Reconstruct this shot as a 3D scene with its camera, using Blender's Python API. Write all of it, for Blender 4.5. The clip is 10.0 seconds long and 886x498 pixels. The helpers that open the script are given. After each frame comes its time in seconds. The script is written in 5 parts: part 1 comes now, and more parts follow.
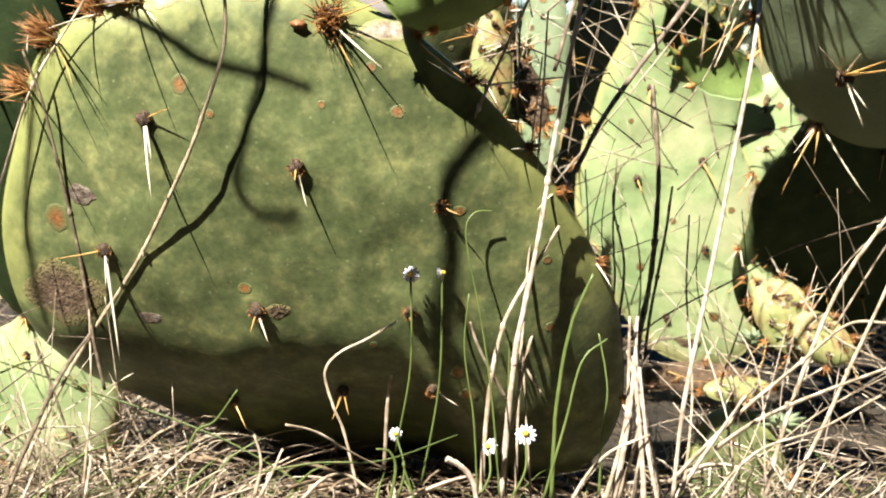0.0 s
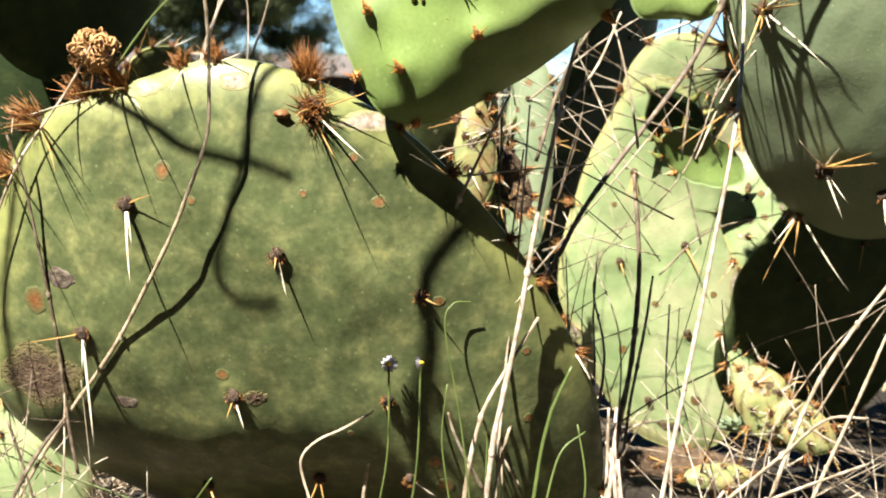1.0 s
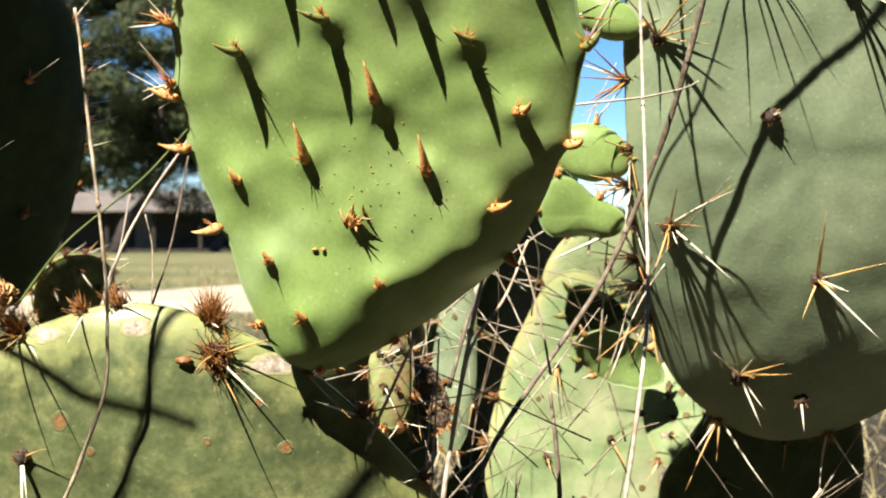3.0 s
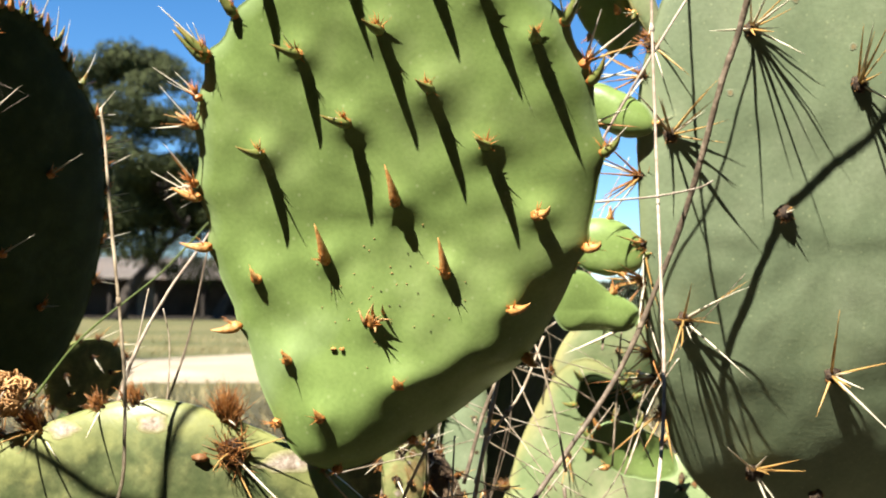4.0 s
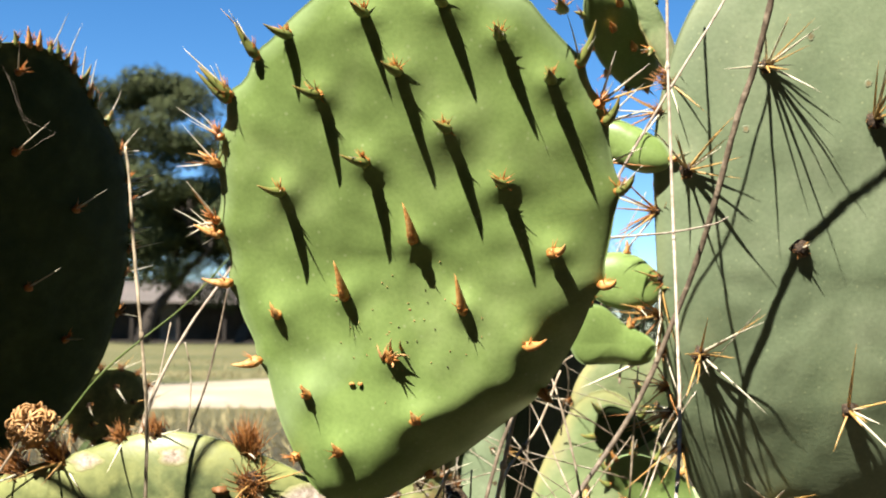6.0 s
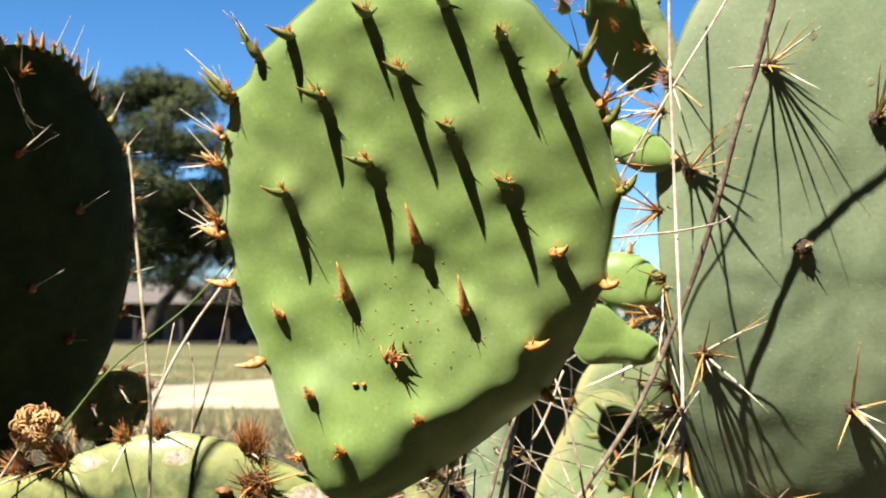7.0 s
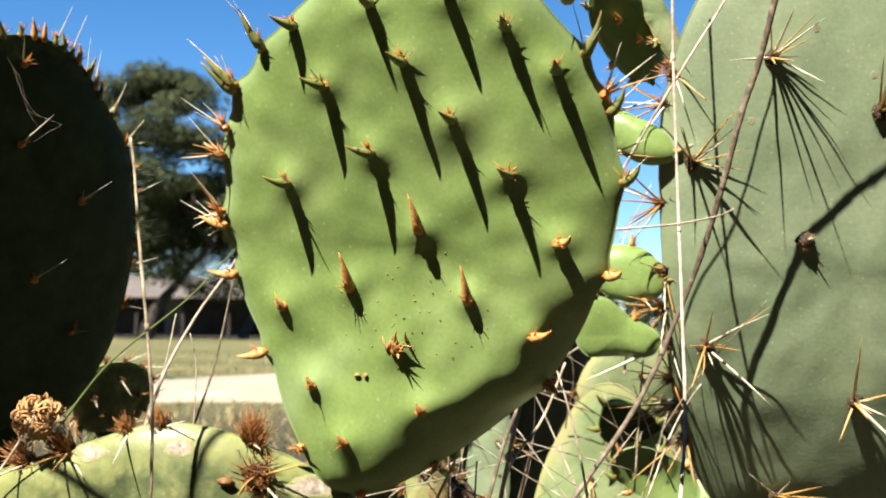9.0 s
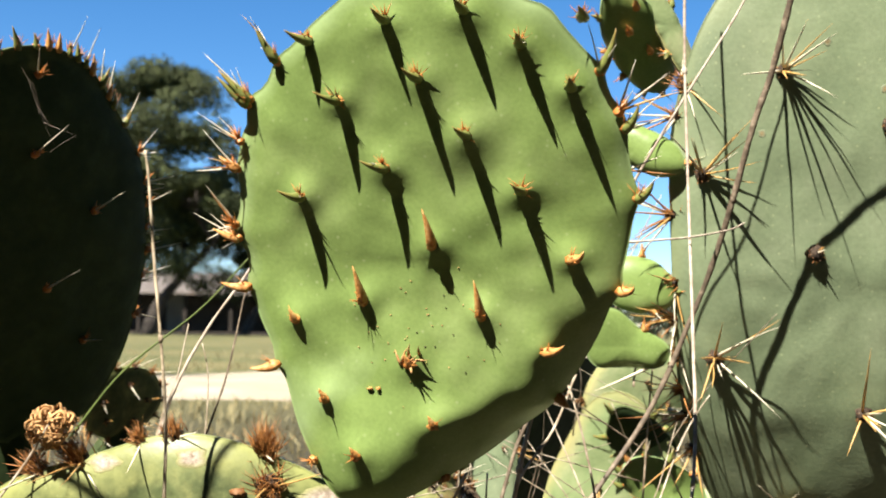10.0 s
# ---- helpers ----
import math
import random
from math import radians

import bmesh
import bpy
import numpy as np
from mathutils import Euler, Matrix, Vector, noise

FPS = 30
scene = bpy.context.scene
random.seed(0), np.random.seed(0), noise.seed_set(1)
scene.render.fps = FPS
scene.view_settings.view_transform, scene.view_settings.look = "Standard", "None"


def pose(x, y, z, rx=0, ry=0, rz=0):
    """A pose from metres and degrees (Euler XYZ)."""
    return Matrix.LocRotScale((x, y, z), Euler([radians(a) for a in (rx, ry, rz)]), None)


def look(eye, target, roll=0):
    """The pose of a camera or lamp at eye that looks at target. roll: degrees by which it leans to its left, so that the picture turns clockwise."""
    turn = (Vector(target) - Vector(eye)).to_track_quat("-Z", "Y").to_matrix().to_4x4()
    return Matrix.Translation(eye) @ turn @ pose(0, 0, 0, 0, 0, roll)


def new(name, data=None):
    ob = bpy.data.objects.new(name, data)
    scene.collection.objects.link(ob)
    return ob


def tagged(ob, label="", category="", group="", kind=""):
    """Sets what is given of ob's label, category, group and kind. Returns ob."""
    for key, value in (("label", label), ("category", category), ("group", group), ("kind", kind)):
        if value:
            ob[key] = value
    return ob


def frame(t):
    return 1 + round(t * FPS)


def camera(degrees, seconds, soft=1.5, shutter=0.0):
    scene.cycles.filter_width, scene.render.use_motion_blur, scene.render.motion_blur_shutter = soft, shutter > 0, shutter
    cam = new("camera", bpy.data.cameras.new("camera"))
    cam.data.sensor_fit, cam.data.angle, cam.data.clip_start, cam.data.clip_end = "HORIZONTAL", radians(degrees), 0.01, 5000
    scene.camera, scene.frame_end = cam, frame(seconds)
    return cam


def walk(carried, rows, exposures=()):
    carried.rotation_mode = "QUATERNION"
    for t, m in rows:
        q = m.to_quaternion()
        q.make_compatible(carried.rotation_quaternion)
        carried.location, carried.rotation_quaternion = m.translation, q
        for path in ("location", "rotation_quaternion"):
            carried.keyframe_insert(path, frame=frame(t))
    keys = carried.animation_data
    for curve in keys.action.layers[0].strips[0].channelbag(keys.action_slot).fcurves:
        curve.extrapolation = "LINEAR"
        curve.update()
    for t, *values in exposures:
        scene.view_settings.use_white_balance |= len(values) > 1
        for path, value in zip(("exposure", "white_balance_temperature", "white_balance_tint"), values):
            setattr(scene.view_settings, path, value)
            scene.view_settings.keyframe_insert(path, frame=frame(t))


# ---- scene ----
cam = camera(42.36, 10.0, soft=2.0)
cam.data.dof.use_dof, cam.data.dof.focus_distance, cam.data.dof.aperture_fstop = True, 0.54, 20.0
PATH = [
    (0, (0.0056, -0.0153, 0.2118), (-0.0156, 1.9548, -0.1322), 0.25),
    (0.5, (0.0064, -0.0137, 0.2142), (-0.0080, 1.9641, -0.0825), 0.67),
    (1, (0.0100, -0.0136, 0.2258), (0.0070, 1.9724, -0.0106), 1.27),
    (1.5, (0.0146, -0.0134, 0.2387), (0.0208, 1.9785, 0.0589), 1.34),
    (2, (0.0242, -0.0047, 0.2536), (0.0559, 1.9915, 0.1342), 0.69),
    (2.5, (0.0282, -0.0003, 0.2650), (0.0963, 1.9976, 0.2023), 0.34),
    (3, (0.0269, -0.0026, 0.2786), (0.1206, 1.9952, 0.2704), -0.13),
    (3.2, (0.0241, -0.0035, 0.2829), (0.1320, 1.9936, 0.2985), -0.11),
    (4.5, (0.0187, -0.0085, 0.2941), (0.0922, 1.9843, 0.4462), 0.57),
    (5, (0.0177, -0.0117, 0.2937), (0.0786, 1.9807, 0.4560), 0.42),
    (5.5, (0.0208, -0.0133, 0.2973), (0.0745, 1.9799, 0.4531), 0.58),
    (7, (0.0211, -0.0145, 0.2976), (0.0673, 1.9789, 0.4530), 0.35),
    (7.5, (0.0210, -0.0137, 0.2959), (0.0662, 1.9799, 0.4485), 0.39),
    (8, (0.0211, -0.0131, 0.2947), (0.0649, 1.9808, 0.4441), 0.38),
    (8.5, (0.0218, -0.0134, 0.2960), (0.0659, 1.9807, 0.4432), 0.52),
    (9, (0.0206, -0.0138, 0.2958), (0.0647, 1.9803, 0.4427), 0.51),
    (9.5, (0.0188, -0.0142, 0.2969), (0.0621, 1.9800, 0.4434), 0.47),
    (10, (0.0154, -0.0166, 0.3033), (0.0558, 1.9779, 0.4456), 0.85),
]
walk(cam, [(t, look(eye, target, roll)) for t, eye, target, roll in PATH], [(0, 2.20), (1.2, 2.15), (2.5, 2.0), (4.3, 1.87), (10, 1.87)])

# ---- light ----
SUN_WAY = Vector((-0.38, -0.457, 0.80)).normalized()      # from the plants towards the sun
world = bpy.data.worlds.new("sky")
scene.world = world
world.use_nodes = True
sky = world.node_tree.nodes.new("ShaderNodeTexSky")
sky.sky_type = "NISHITA"
sky.sun_disc = False
sky.sun_elevation = math.asin(SUN_WAY.z)
sky.sun_rotation = math.atan2(SUN_WAY.x, SUN_WAY.y)
sky.altitude = 2500
sky.air_density, sky.dust_density, sky.ozone_density = 1.0, 0.0, 1.6
back = world.node_tree.nodes["Background"]
back.inputs["Strength"].default_value = 0.051
deep = world.node_tree.nodes.new("ShaderNodeHueSaturation")
deep.inputs["Saturation"].default_value = 1.32
world.node_tree.links.new(sky.outputs["Color"], deep.inputs["Color"])
world.node_tree.links.new(deep.outputs["Color"], back.inputs["Color"])

sun = new("sun", bpy.data.lights.new("sun", "SUN"))
sun.data.energy, sun.data.angle, sun.data.color = 5.0, radians(0.55), (1.0, 0.94, 0.84)
sun.matrix_world = look(SUN_WAY * 20, (0, 0, 0))


# ---- materials ----
def material(name, stops, scale=30.0, fine=300.0, rough=0.5, bump=0.25, depth=0.001, attribute=None, edge=None, spread=0.0, coat=0.0, transmit=0.0, patches=0.0, fleck=0.09, gloss=0.3, pores=0.0):
    """A procedural surface: coarse noise through the colour stops, finer noise on top, relief, and optionally a second colour by a mesh attribute."""
    m = bpy.data.materials.new(name)
    m.use_nodes = True
    nt = m.node_tree
    bsdf = nt.nodes["Principled BSDF"]
    link = nt.links.new
    coord = nt.nodes.new("ShaderNodeTexCoord")
    n1 = nt.nodes.new("ShaderNodeTexNoise")
    n1.inputs["Scale"].default_value, n1.inputs["Detail"].default_value, n1.inputs["Roughness"].default_value = scale, 5, 0.6
    n2 = nt.nodes.new("ShaderNodeTexNoise")
    n2.inputs["Scale"].default_value, n2.inputs["Detail"].default_value = fine, 4
    for n in (n1, n2):
        link(coord.outputs["Object"], n.inputs["Vector"])
    ramp = nt.nodes.new("ShaderNodeValToRGB")
    while len(ramp.color_ramp.elements) < len(stops):
        ramp.color_ramp.elements.new(0.5)
    for e, (pos, col) in zip(ramp.color_ramp.elements, stops):
        e.position, e.color = pos, (*col, 1)
    link(n1.outputs["Fac"], ramp.inputs["Fac"])
    mul = nt.nodes.new("ShaderNodeMixRGB")
    mul.blend_type = "OVERLAY"
    mul.inputs["Fac"].default_value = fleck
    link(ramp.outputs["Color"], mul.inputs["Color1"])
    link(n2.outputs["Fac"], mul.inputs["Color2"])
    col = mul.outputs["Color"]
    if patches:
        n3 = nt.nodes.new("ShaderNodeTexNoise")
        n3.inputs["Scale"].default_value, n3.inputs["Detail"].default_value, n3.inputs["Distortion"].default_value = min(scale * 0.22, 15.0), 4, 0.8
        link(coord.outputs["Object"], n3.inputs["Vector"])
        mp = nt.nodes.new("ShaderNodeMapRange")
        mp.inputs["From Min"].default_value, mp.inputs["From Max"].default_value = 0.34, 0.66
        mp.inputs["To Min"].default_value, mp.inputs["To Max"].default_value = 1 - patches, 1 + patches
        link(n3.outputs["Fac"], mp.inputs["Value"])
        hp = nt.nodes.new("ShaderNodeHueSaturation")
        link(mp.outputs["Result"], hp.inputs["Value"])
        link(col, hp.inputs["Color"])
        col = hp.outputs["Color"]
    if pores:
        cells = nt.nodes.new("ShaderNodeTexVoronoi")
        cells.inputs["Scale"].default_value = 260
        link(coord.outputs["Object"], cells.inputs["Vector"])
        near = nt.nodes.new("ShaderNodeMapRange")
        near.inputs["From Min"].default_value, near.inputs["From Max"].default_value = 0.26, 0.08
        link(cells.outputs["Distance"], near.inputs["Value"])
        pick = nt.nodes.new("ShaderNodeSeparateColor")
        link(cells.outputs["Color"], pick.inputs[0])
        few = nt.nodes.new("ShaderNodeMapRange")
        few.inputs["From Min"].default_value, few.inputs["From Max"].default_value, few.inputs["To Max"].default_value = 0.55, 1.0, pores
        link(pick.outputs[0], few.inputs["Value"])
        dot = nt.nodes.new("ShaderNodeMath")
        dot.operation = "MULTIPLY"
        link(near.outputs["Result"], dot.inputs[0])
        link(few.outputs["Result"], dot.inputs[1])
        light = nt.nodes.new("ShaderNodeMixRGB")
        light.inputs["Color2"].default_value = (0.36, 0.40, 0.22, 1)
        link(dot.outputs[0], light.inputs["Fac"])
        link(col, light.inputs["Color1"])
        col = light.outputs["Color"]
    if attribute:
        at = nt.nodes.new("ShaderNodeAttribute")
        at.attribute_name = attribute
        lo, hi, colour = edge
        mr = nt.nodes.new("ShaderNodeMapRange")
        mr.inputs["From Min"].default_value, mr.inputs["From Max"].default_value = lo, hi
        add = nt.nodes.new("ShaderNodeMath")
        add.operation = "MULTIPLY_ADD"
        add.inputs[1].default_value, add.inputs[2].default_value = 0.22, -0.11
        link(n1.outputs["Fac"], add.inputs[0])
        s = nt.nodes.new("ShaderNodeMath")
        link(at.outputs["Fac"], s.inputs[0])
        link(add.outputs[0], s.inputs[1])
        link(s.outputs[0], mr.inputs["Value"])
        mx = nt.nodes.new("ShaderNodeMixRGB")
        mx.inputs["Color2"].default_value = (*colour, 1)
        link(mr.outputs["Result"], mx.inputs["Fac"])
        link(col, mx.inputs["Color1"])
        col = mx.outputs["Color"]
    if spread:
        geo = nt.nodes.new("ShaderNodeNewGeometry")
        hsv = nt.nodes.new("ShaderNodeHueSaturation")
        mr2 = nt.nodes.new("ShaderNodeMapRange")
        mr2.inputs["To Min"].default_value, mr2.inputs["To Max"].default_value = 1 - spread, 1 + spread
        link(geo.outputs["Random Per Island"], mr2.inputs["Value"])
        link(mr2.outputs["Result"], hsv.inputs["Value"])
        link(col, hsv.inputs["Color"])
        col = hsv.outputs["Color"]
    link(col, bsdf.inputs["Base Color"])
    bsdf.inputs["Roughness"].default_value = rough
    bsdf.inputs["Specular IOR Level"].default_value = gloss
    bsdf.inputs["Coat Weight"].default_value = coat
    if bump:
        bp = nt.nodes.new("ShaderNodeBump")
        bp.inputs["Strength"].default_value, bp.inputs["Distance"].default_value = bump, depth
        sm = nt.nodes.new("ShaderNodeMath")
        link(n1.outputs["Fac"], sm.inputs[0])
        link(n2.outputs["Fac"], sm.inputs[1])
        link(sm.outputs[0], bp.inputs["Height"])
        link(bp.outputs["Normal"], bsdf.inputs["Normal"])
    if transmit:
        tr = nt.nodes.new("ShaderNodeBsdfTranslucent")
        link(col, tr.inputs["Color"])
        mixs = nt.nodes.new("ShaderNodeMixShader")
        mixs.inputs[0].default_value = transmit
        link(bsdf.outputs[0], mixs.inputs[1])
        link(tr.outputs[0], mixs.inputs[2])
        link(mixs.outputs[0], nt.nodes["Material Output"].inputs["Surface"])
    return m


M_OLD = material("old_pad_skin", [(0.30, (0.048, 0.063, 0.025)), (0.47, (0.069, 0.084, 0.034)), (0.60, (0.104, 0.116, 0.048)), (0.74, (0.177, 0.182, 0.070))], 74, 330, 0.38, 0.14, 0.001,
                 "rim", (0.84, 1.04, (0.225, 0.238, 0.080)), coat=0.04, patches=0.32, fleck=0.40, gloss=0.22, pores=0.22)
M_YOUNG = material("young_pad_skin", [(0.28, (0.124, 0.184, 0.050)), (0.52, (0.166, 0.236, 0.070)), (0.74, (0.216, 0.284, 0.101))], 18, 500, 0.38, 0.09, 0.0006,
                   "rim", (0.90, 1.12, (0.252, 0.330, 0.179)), coat=0.03, patches=0.20, fleck=0.18, gloss=0.22, pores=0.35)
M_GREY = material("grey_pad_skin", [(0.30, (0.120, 0.158, 0.087)), (0.52, (0.153, 0.192, 0.109)), (0.70, (0.188, 0.225, 0.135))], 20, 400, 0.5, 0.15, 0.0008,
                  "rim", (0.93, 1.1, (0.168, 0.196, 0.090)), patches=0.20, fleck=0.20, pores=0.40)
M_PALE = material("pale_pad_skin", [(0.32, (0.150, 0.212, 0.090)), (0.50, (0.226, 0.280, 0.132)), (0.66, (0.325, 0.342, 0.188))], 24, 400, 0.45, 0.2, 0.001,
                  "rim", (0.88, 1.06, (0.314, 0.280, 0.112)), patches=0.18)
# Pad skin with the deep shade of turned-away pads put into its colour.
M_SHADED = material("shade_darkened_pad_skin", [(0.30, (0.022, 0.038, 0.015)), (0.52, (0.032, 0.050, 0.020)), (0.72, (0.048, 0.067, 0.026))], 60, 420, 0.55, 0.15, 0.001,
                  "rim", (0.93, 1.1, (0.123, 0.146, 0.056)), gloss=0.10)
M_YELLOW = material("yellowing_pad_skin", [(0.34, (0.134, 0.162, 0.056)), (0.50, (0.224, 0.224, 0.090)), (0.66, (0.224, 0.140, 0.062))], 60, 300, 0.5, 0.3, 0.0015)
M_BROWN = material("brown_glochid", [(0.3, (0.128, 0.051, 0.015)), (0.55, (0.272, 0.115, 0.029)), (0.72, (0.391, 0.196, 0.064))], 300, 900, 0.5, 0, spread=0.45)
M_ORANGE = material("orange_spine", [(0.3, (0.315, 0.098, 0.022)), (0.5, (0.413, 0.158, 0.038)), (0.7, (0.495, 0.247, 0.075))], 260, 900, 0.4, 0, spread=0.25)
M_DRIED = material("dried_bract", [(0.3, (0.315, 0.120, 0.030)), (0.5, (0.450, 0.217, 0.060)), (0.7, (0.540, 0.360, 0.150))], 420, 900, 0.55, 0.4, 0.0006)
M_AMBER = material("amber_spine", [(0.3, (0.315, 0.165, 0.045)), (0.6, (0.435, 0.270, 0.090))], 200, 900, 0.4, 0, spread=0.2)
M_IVORY = material("ivory_spine", [(0.3, (0.468, 0.408, 0.289)), (0.6, (0.612, 0.561, 0.425))], 200, 900, 0.4, 0, spread=0.12)
M_DRYPETAL = material("dry_petal", [(0.3, (0.270, 0.130, 0.045)), (0.55, (0.400, 0.225, 0.088)), (0.72, (0.490, 0.325, 0.165))], 260, 900, 0.7, 0.2, 0.0005, spread=0.3)
M_WOOL = material("dark_areole", [(0.3, (0.020, 0.013, 0.009)), (0.55, (0.056, 0.036, 0.022)), (0.72, (0.157, 0.112, 0.073))], 700, 1500, 0.8, 0.8, 0.001)
M_LEAF = material("young_leaf", [(0.3, (0.095, 0.123, 0.031)), (0.6, (0.168, 0.179, 0.050))], 200, 600, 0.4, 0, attribute="tip", edge=(0.55, 1.2, (0.280, 0.146, 0.045)))
M_SCAB = material("rust_scab", [(0.3, (0.084, 0.035, 0.012)), (0.5, (0.168, 0.070, 0.021)), (0.68, (0.202, 0.101, 0.034))], 420, 900, 0.6, 0.5, 0.0006, attribute="tip", edge=(0.25, 0.92, (0.085, 0.099, 0.037)))
M_SPOT = material("pale_ring_spot", [(0.3, (0.10, 0.085, 0.045)), (0.5, (0.20, 0.155, 0.075)), (0.68, (0.26, 0.21, 0.12))], 420, 900, 0.6, 0.3, 0.0005, attribute="tip", edge=(0.30, 0.90, (0.162, 0.192, 0.118)))
M_CORK = material("grey_cork", [(0.3, (0.10, 0.070, 0.045)), (0.48, (0.24, 0.195, 0.15)), (0.66, (0.37, 0.325, 0.27))], 260, 900, 0.85, 0.4, 0.0008, attribute="tip", edge=(0.40, 0.95, (0.195, 0.195, 0.075)))
M_GREYCORK = material("grey_bark", [(0.3, (0.034, 0.025, 0.017)), (0.5, (0.090, 0.067, 0.049)), (0.7, (0.185, 0.157, 0.123))], 300, 900, 0.85, 0.6, 0.001)
M_BARK = material("brown_scar", [(0.3, (0.039, 0.024, 0.014)), (0.55, (0.095, 0.062, 0.036)), (0.72, (0.168, 0.123, 0.078))], 220, 700, 0.9, 1.0, 0.002, attribute="tip", edge=(0.50, 1.0, (0.134, 0.120, 0.045)))
M_STRAW = material("dry_straw", [(0.3, (0.115, 0.083, 0.054)), (0.5, (0.288, 0.230, 0.162)), (0.68, (0.504, 0.446, 0.360))], 110, 900, 0.55, 0.2, 0.0003, spread=0.55)
M_WHITE = material("bleached_straw", [(0.3, (0.20, 0.145, 0.105)), (0.5, (0.37, 0.30, 0.235)), (0.68, (0.52, 0.455, 0.38))], 160, 700, 0.5, 0.2, 0.0003, spread=0.1)
M_DARK = material("dark_stem", [(0.3, (0.048, 0.035, 0.023)), (0.52, (0.125, 0.093, 0.063)), (0.68, (0.26, 0.205, 0.145))], 160, 700, 0.6, 0.3, 0.0004)
M_STEM = material("tan_stem", [(0.3, (0.14, 0.105, 0.068)), (0.5, (0.32, 0.255, 0.17)), (0.68, (0.50, 0.42, 0.30))], 160, 700, 0.6, 0.3, 0.0004)
M_GREEN = material("green_blade", [(0.3, (0.056, 0.084, 0.022)), (0.6, (0.106, 0.140, 0.039)), (0.75, (0.185, 0.190, 0.067))], 70, 600, 0.45, 0.1, 0.0003, spread=0.2, transmit=0.15)
M_PETAL = material("white_petal", [(0.3, (0.40, 0.36, 0.47)), (0.6, (0.56, 0.53, 0.60))], 300, 900, 0.6, 0)
M_DISC = material("yellow_disc", [(0.3, (0.496, 0.320, 0.024)), (0.6, (0.640, 0.464, 0.048))], 900, 1800, 0.7, 0.6, 0.0005)
M_LITTER = material("dry_litter", [(0.3, (0.055, 0.036, 0.021)), (0.52, (0.130, 0.092, 0.056)), (0.7, (0.27, 0.21, 0.14))], 60, 500, 0.8, 0.3, 0.0006, spread=0.4)
M_ROAD = material("caliche_road", [(0.3, (0.213, 0.174, 0.118)), (0.55, (0.291, 0.246, 0.179)), (0.7, (0.347, 0.302, 0.235))], 1.3, 30, 0.9, 0.4, 0.01)
M_TIN = material("weathered_tin", [(0.3, (0.106, 0.087, 0.073)), (0.55, (0.151, 0.132, 0.115)), (0.72, (0.146, 0.101, 0.073))], 0.9, 8, 0.55, 0.1, 0.01)
M_BOARD = material("dark_boards", [(0.3, (0.017, 0.013, 0.011)), (0.6, (0.039, 0.031, 0.025))], 1.2, 14, 0.85, 0.3, 0.01)
M_PAINT = material("chalky_paint", [(0.3, (0.090, 0.084, 0.076)), (0.6, (0.134, 0.126, 0.112))], 1.5, 20, 0.8, 0.2, 0.005)
M_TRUNK = material("oak_bark", [(0.3, (0.017, 0.013, 0.011)), (0.6, (0.048, 0.039, 0.031))], 6, 40, 0.9, 1.0, 0.03)
# Leaf colour darkened so the unseen oak ring throws back little light.
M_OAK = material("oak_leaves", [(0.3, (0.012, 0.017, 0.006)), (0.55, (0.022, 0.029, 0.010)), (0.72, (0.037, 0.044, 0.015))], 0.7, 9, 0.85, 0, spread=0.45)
# Lighter copy of the oak leaves, with sunlight put into the colour.
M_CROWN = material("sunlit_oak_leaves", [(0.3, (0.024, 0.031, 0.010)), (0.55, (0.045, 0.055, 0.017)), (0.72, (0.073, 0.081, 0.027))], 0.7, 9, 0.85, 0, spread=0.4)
M_FIELD_GRASS = material("field_grass", [(0.3, (0.123, 0.106, 0.045)), (0.6, (0.224, 0.190, 0.095))], 3, 60, 0.7, 0, spread=0.35)


def ground_material():
    m = material("dry_ground", [(0.32, (0.009, 0.007, 0.004)), (0.52, (0.022, 0.017, 0.011)), (0.7, (0.053, 0.040, 0.026))], 26, 240, 0.95, 0.8, 0.006)
    nt = m.node_tree
    bsdf = nt.nodes["Principled BSDF"]
    near = bsdf.inputs["Base Color"].links[0].from_socket
    link = nt.links.new
    geo = nt.nodes.new("ShaderNodeNewGeometry")
    far = nt.nodes.new("ShaderNodeTexNoise")
    far.inputs["Scale"].default_value, far.inputs["Detail"].default_value = 0.35, 8
    link(geo.outputs["Position"], far.inputs["Vector"])
    ramp = nt.nodes.new("ShaderNodeValToRGB")
    for e, (p, c) in zip(ramp.color_ramp.elements, [(0.35, (0.064, 0.070, 0.022, 1)), (0.68, (0.140, 0.120, 0.050, 1))]):
        e.position, e.color = p, c
    link(far.outputs["Fac"], ramp.inputs["Fac"])
    sep = nt.nodes.new("ShaderNodeSeparateXYZ")
    link(geo.outputs["Position"], sep.inputs[0])
    mr = nt.nodes.new("ShaderNodeMapRange")
    mr.inputs["From Min"].default_value, mr.inputs["From Max"].default_value = 2.5, 7.0
    link(sep.outputs["Y"], mr.inputs["Value"])
    mx = nt.nodes.new("ShaderNodeMixRGB")
    link(mr.outputs["Result"], mx.inputs["Fac"])
    link(near, mx.inputs["Color1"])
    link(ramp.outputs["Color"], mx.inputs["Color2"])
    link(mx.outputs["Color"], bsdf.inputs["Base Color"])
    return m


M_GROUND = ground_material()


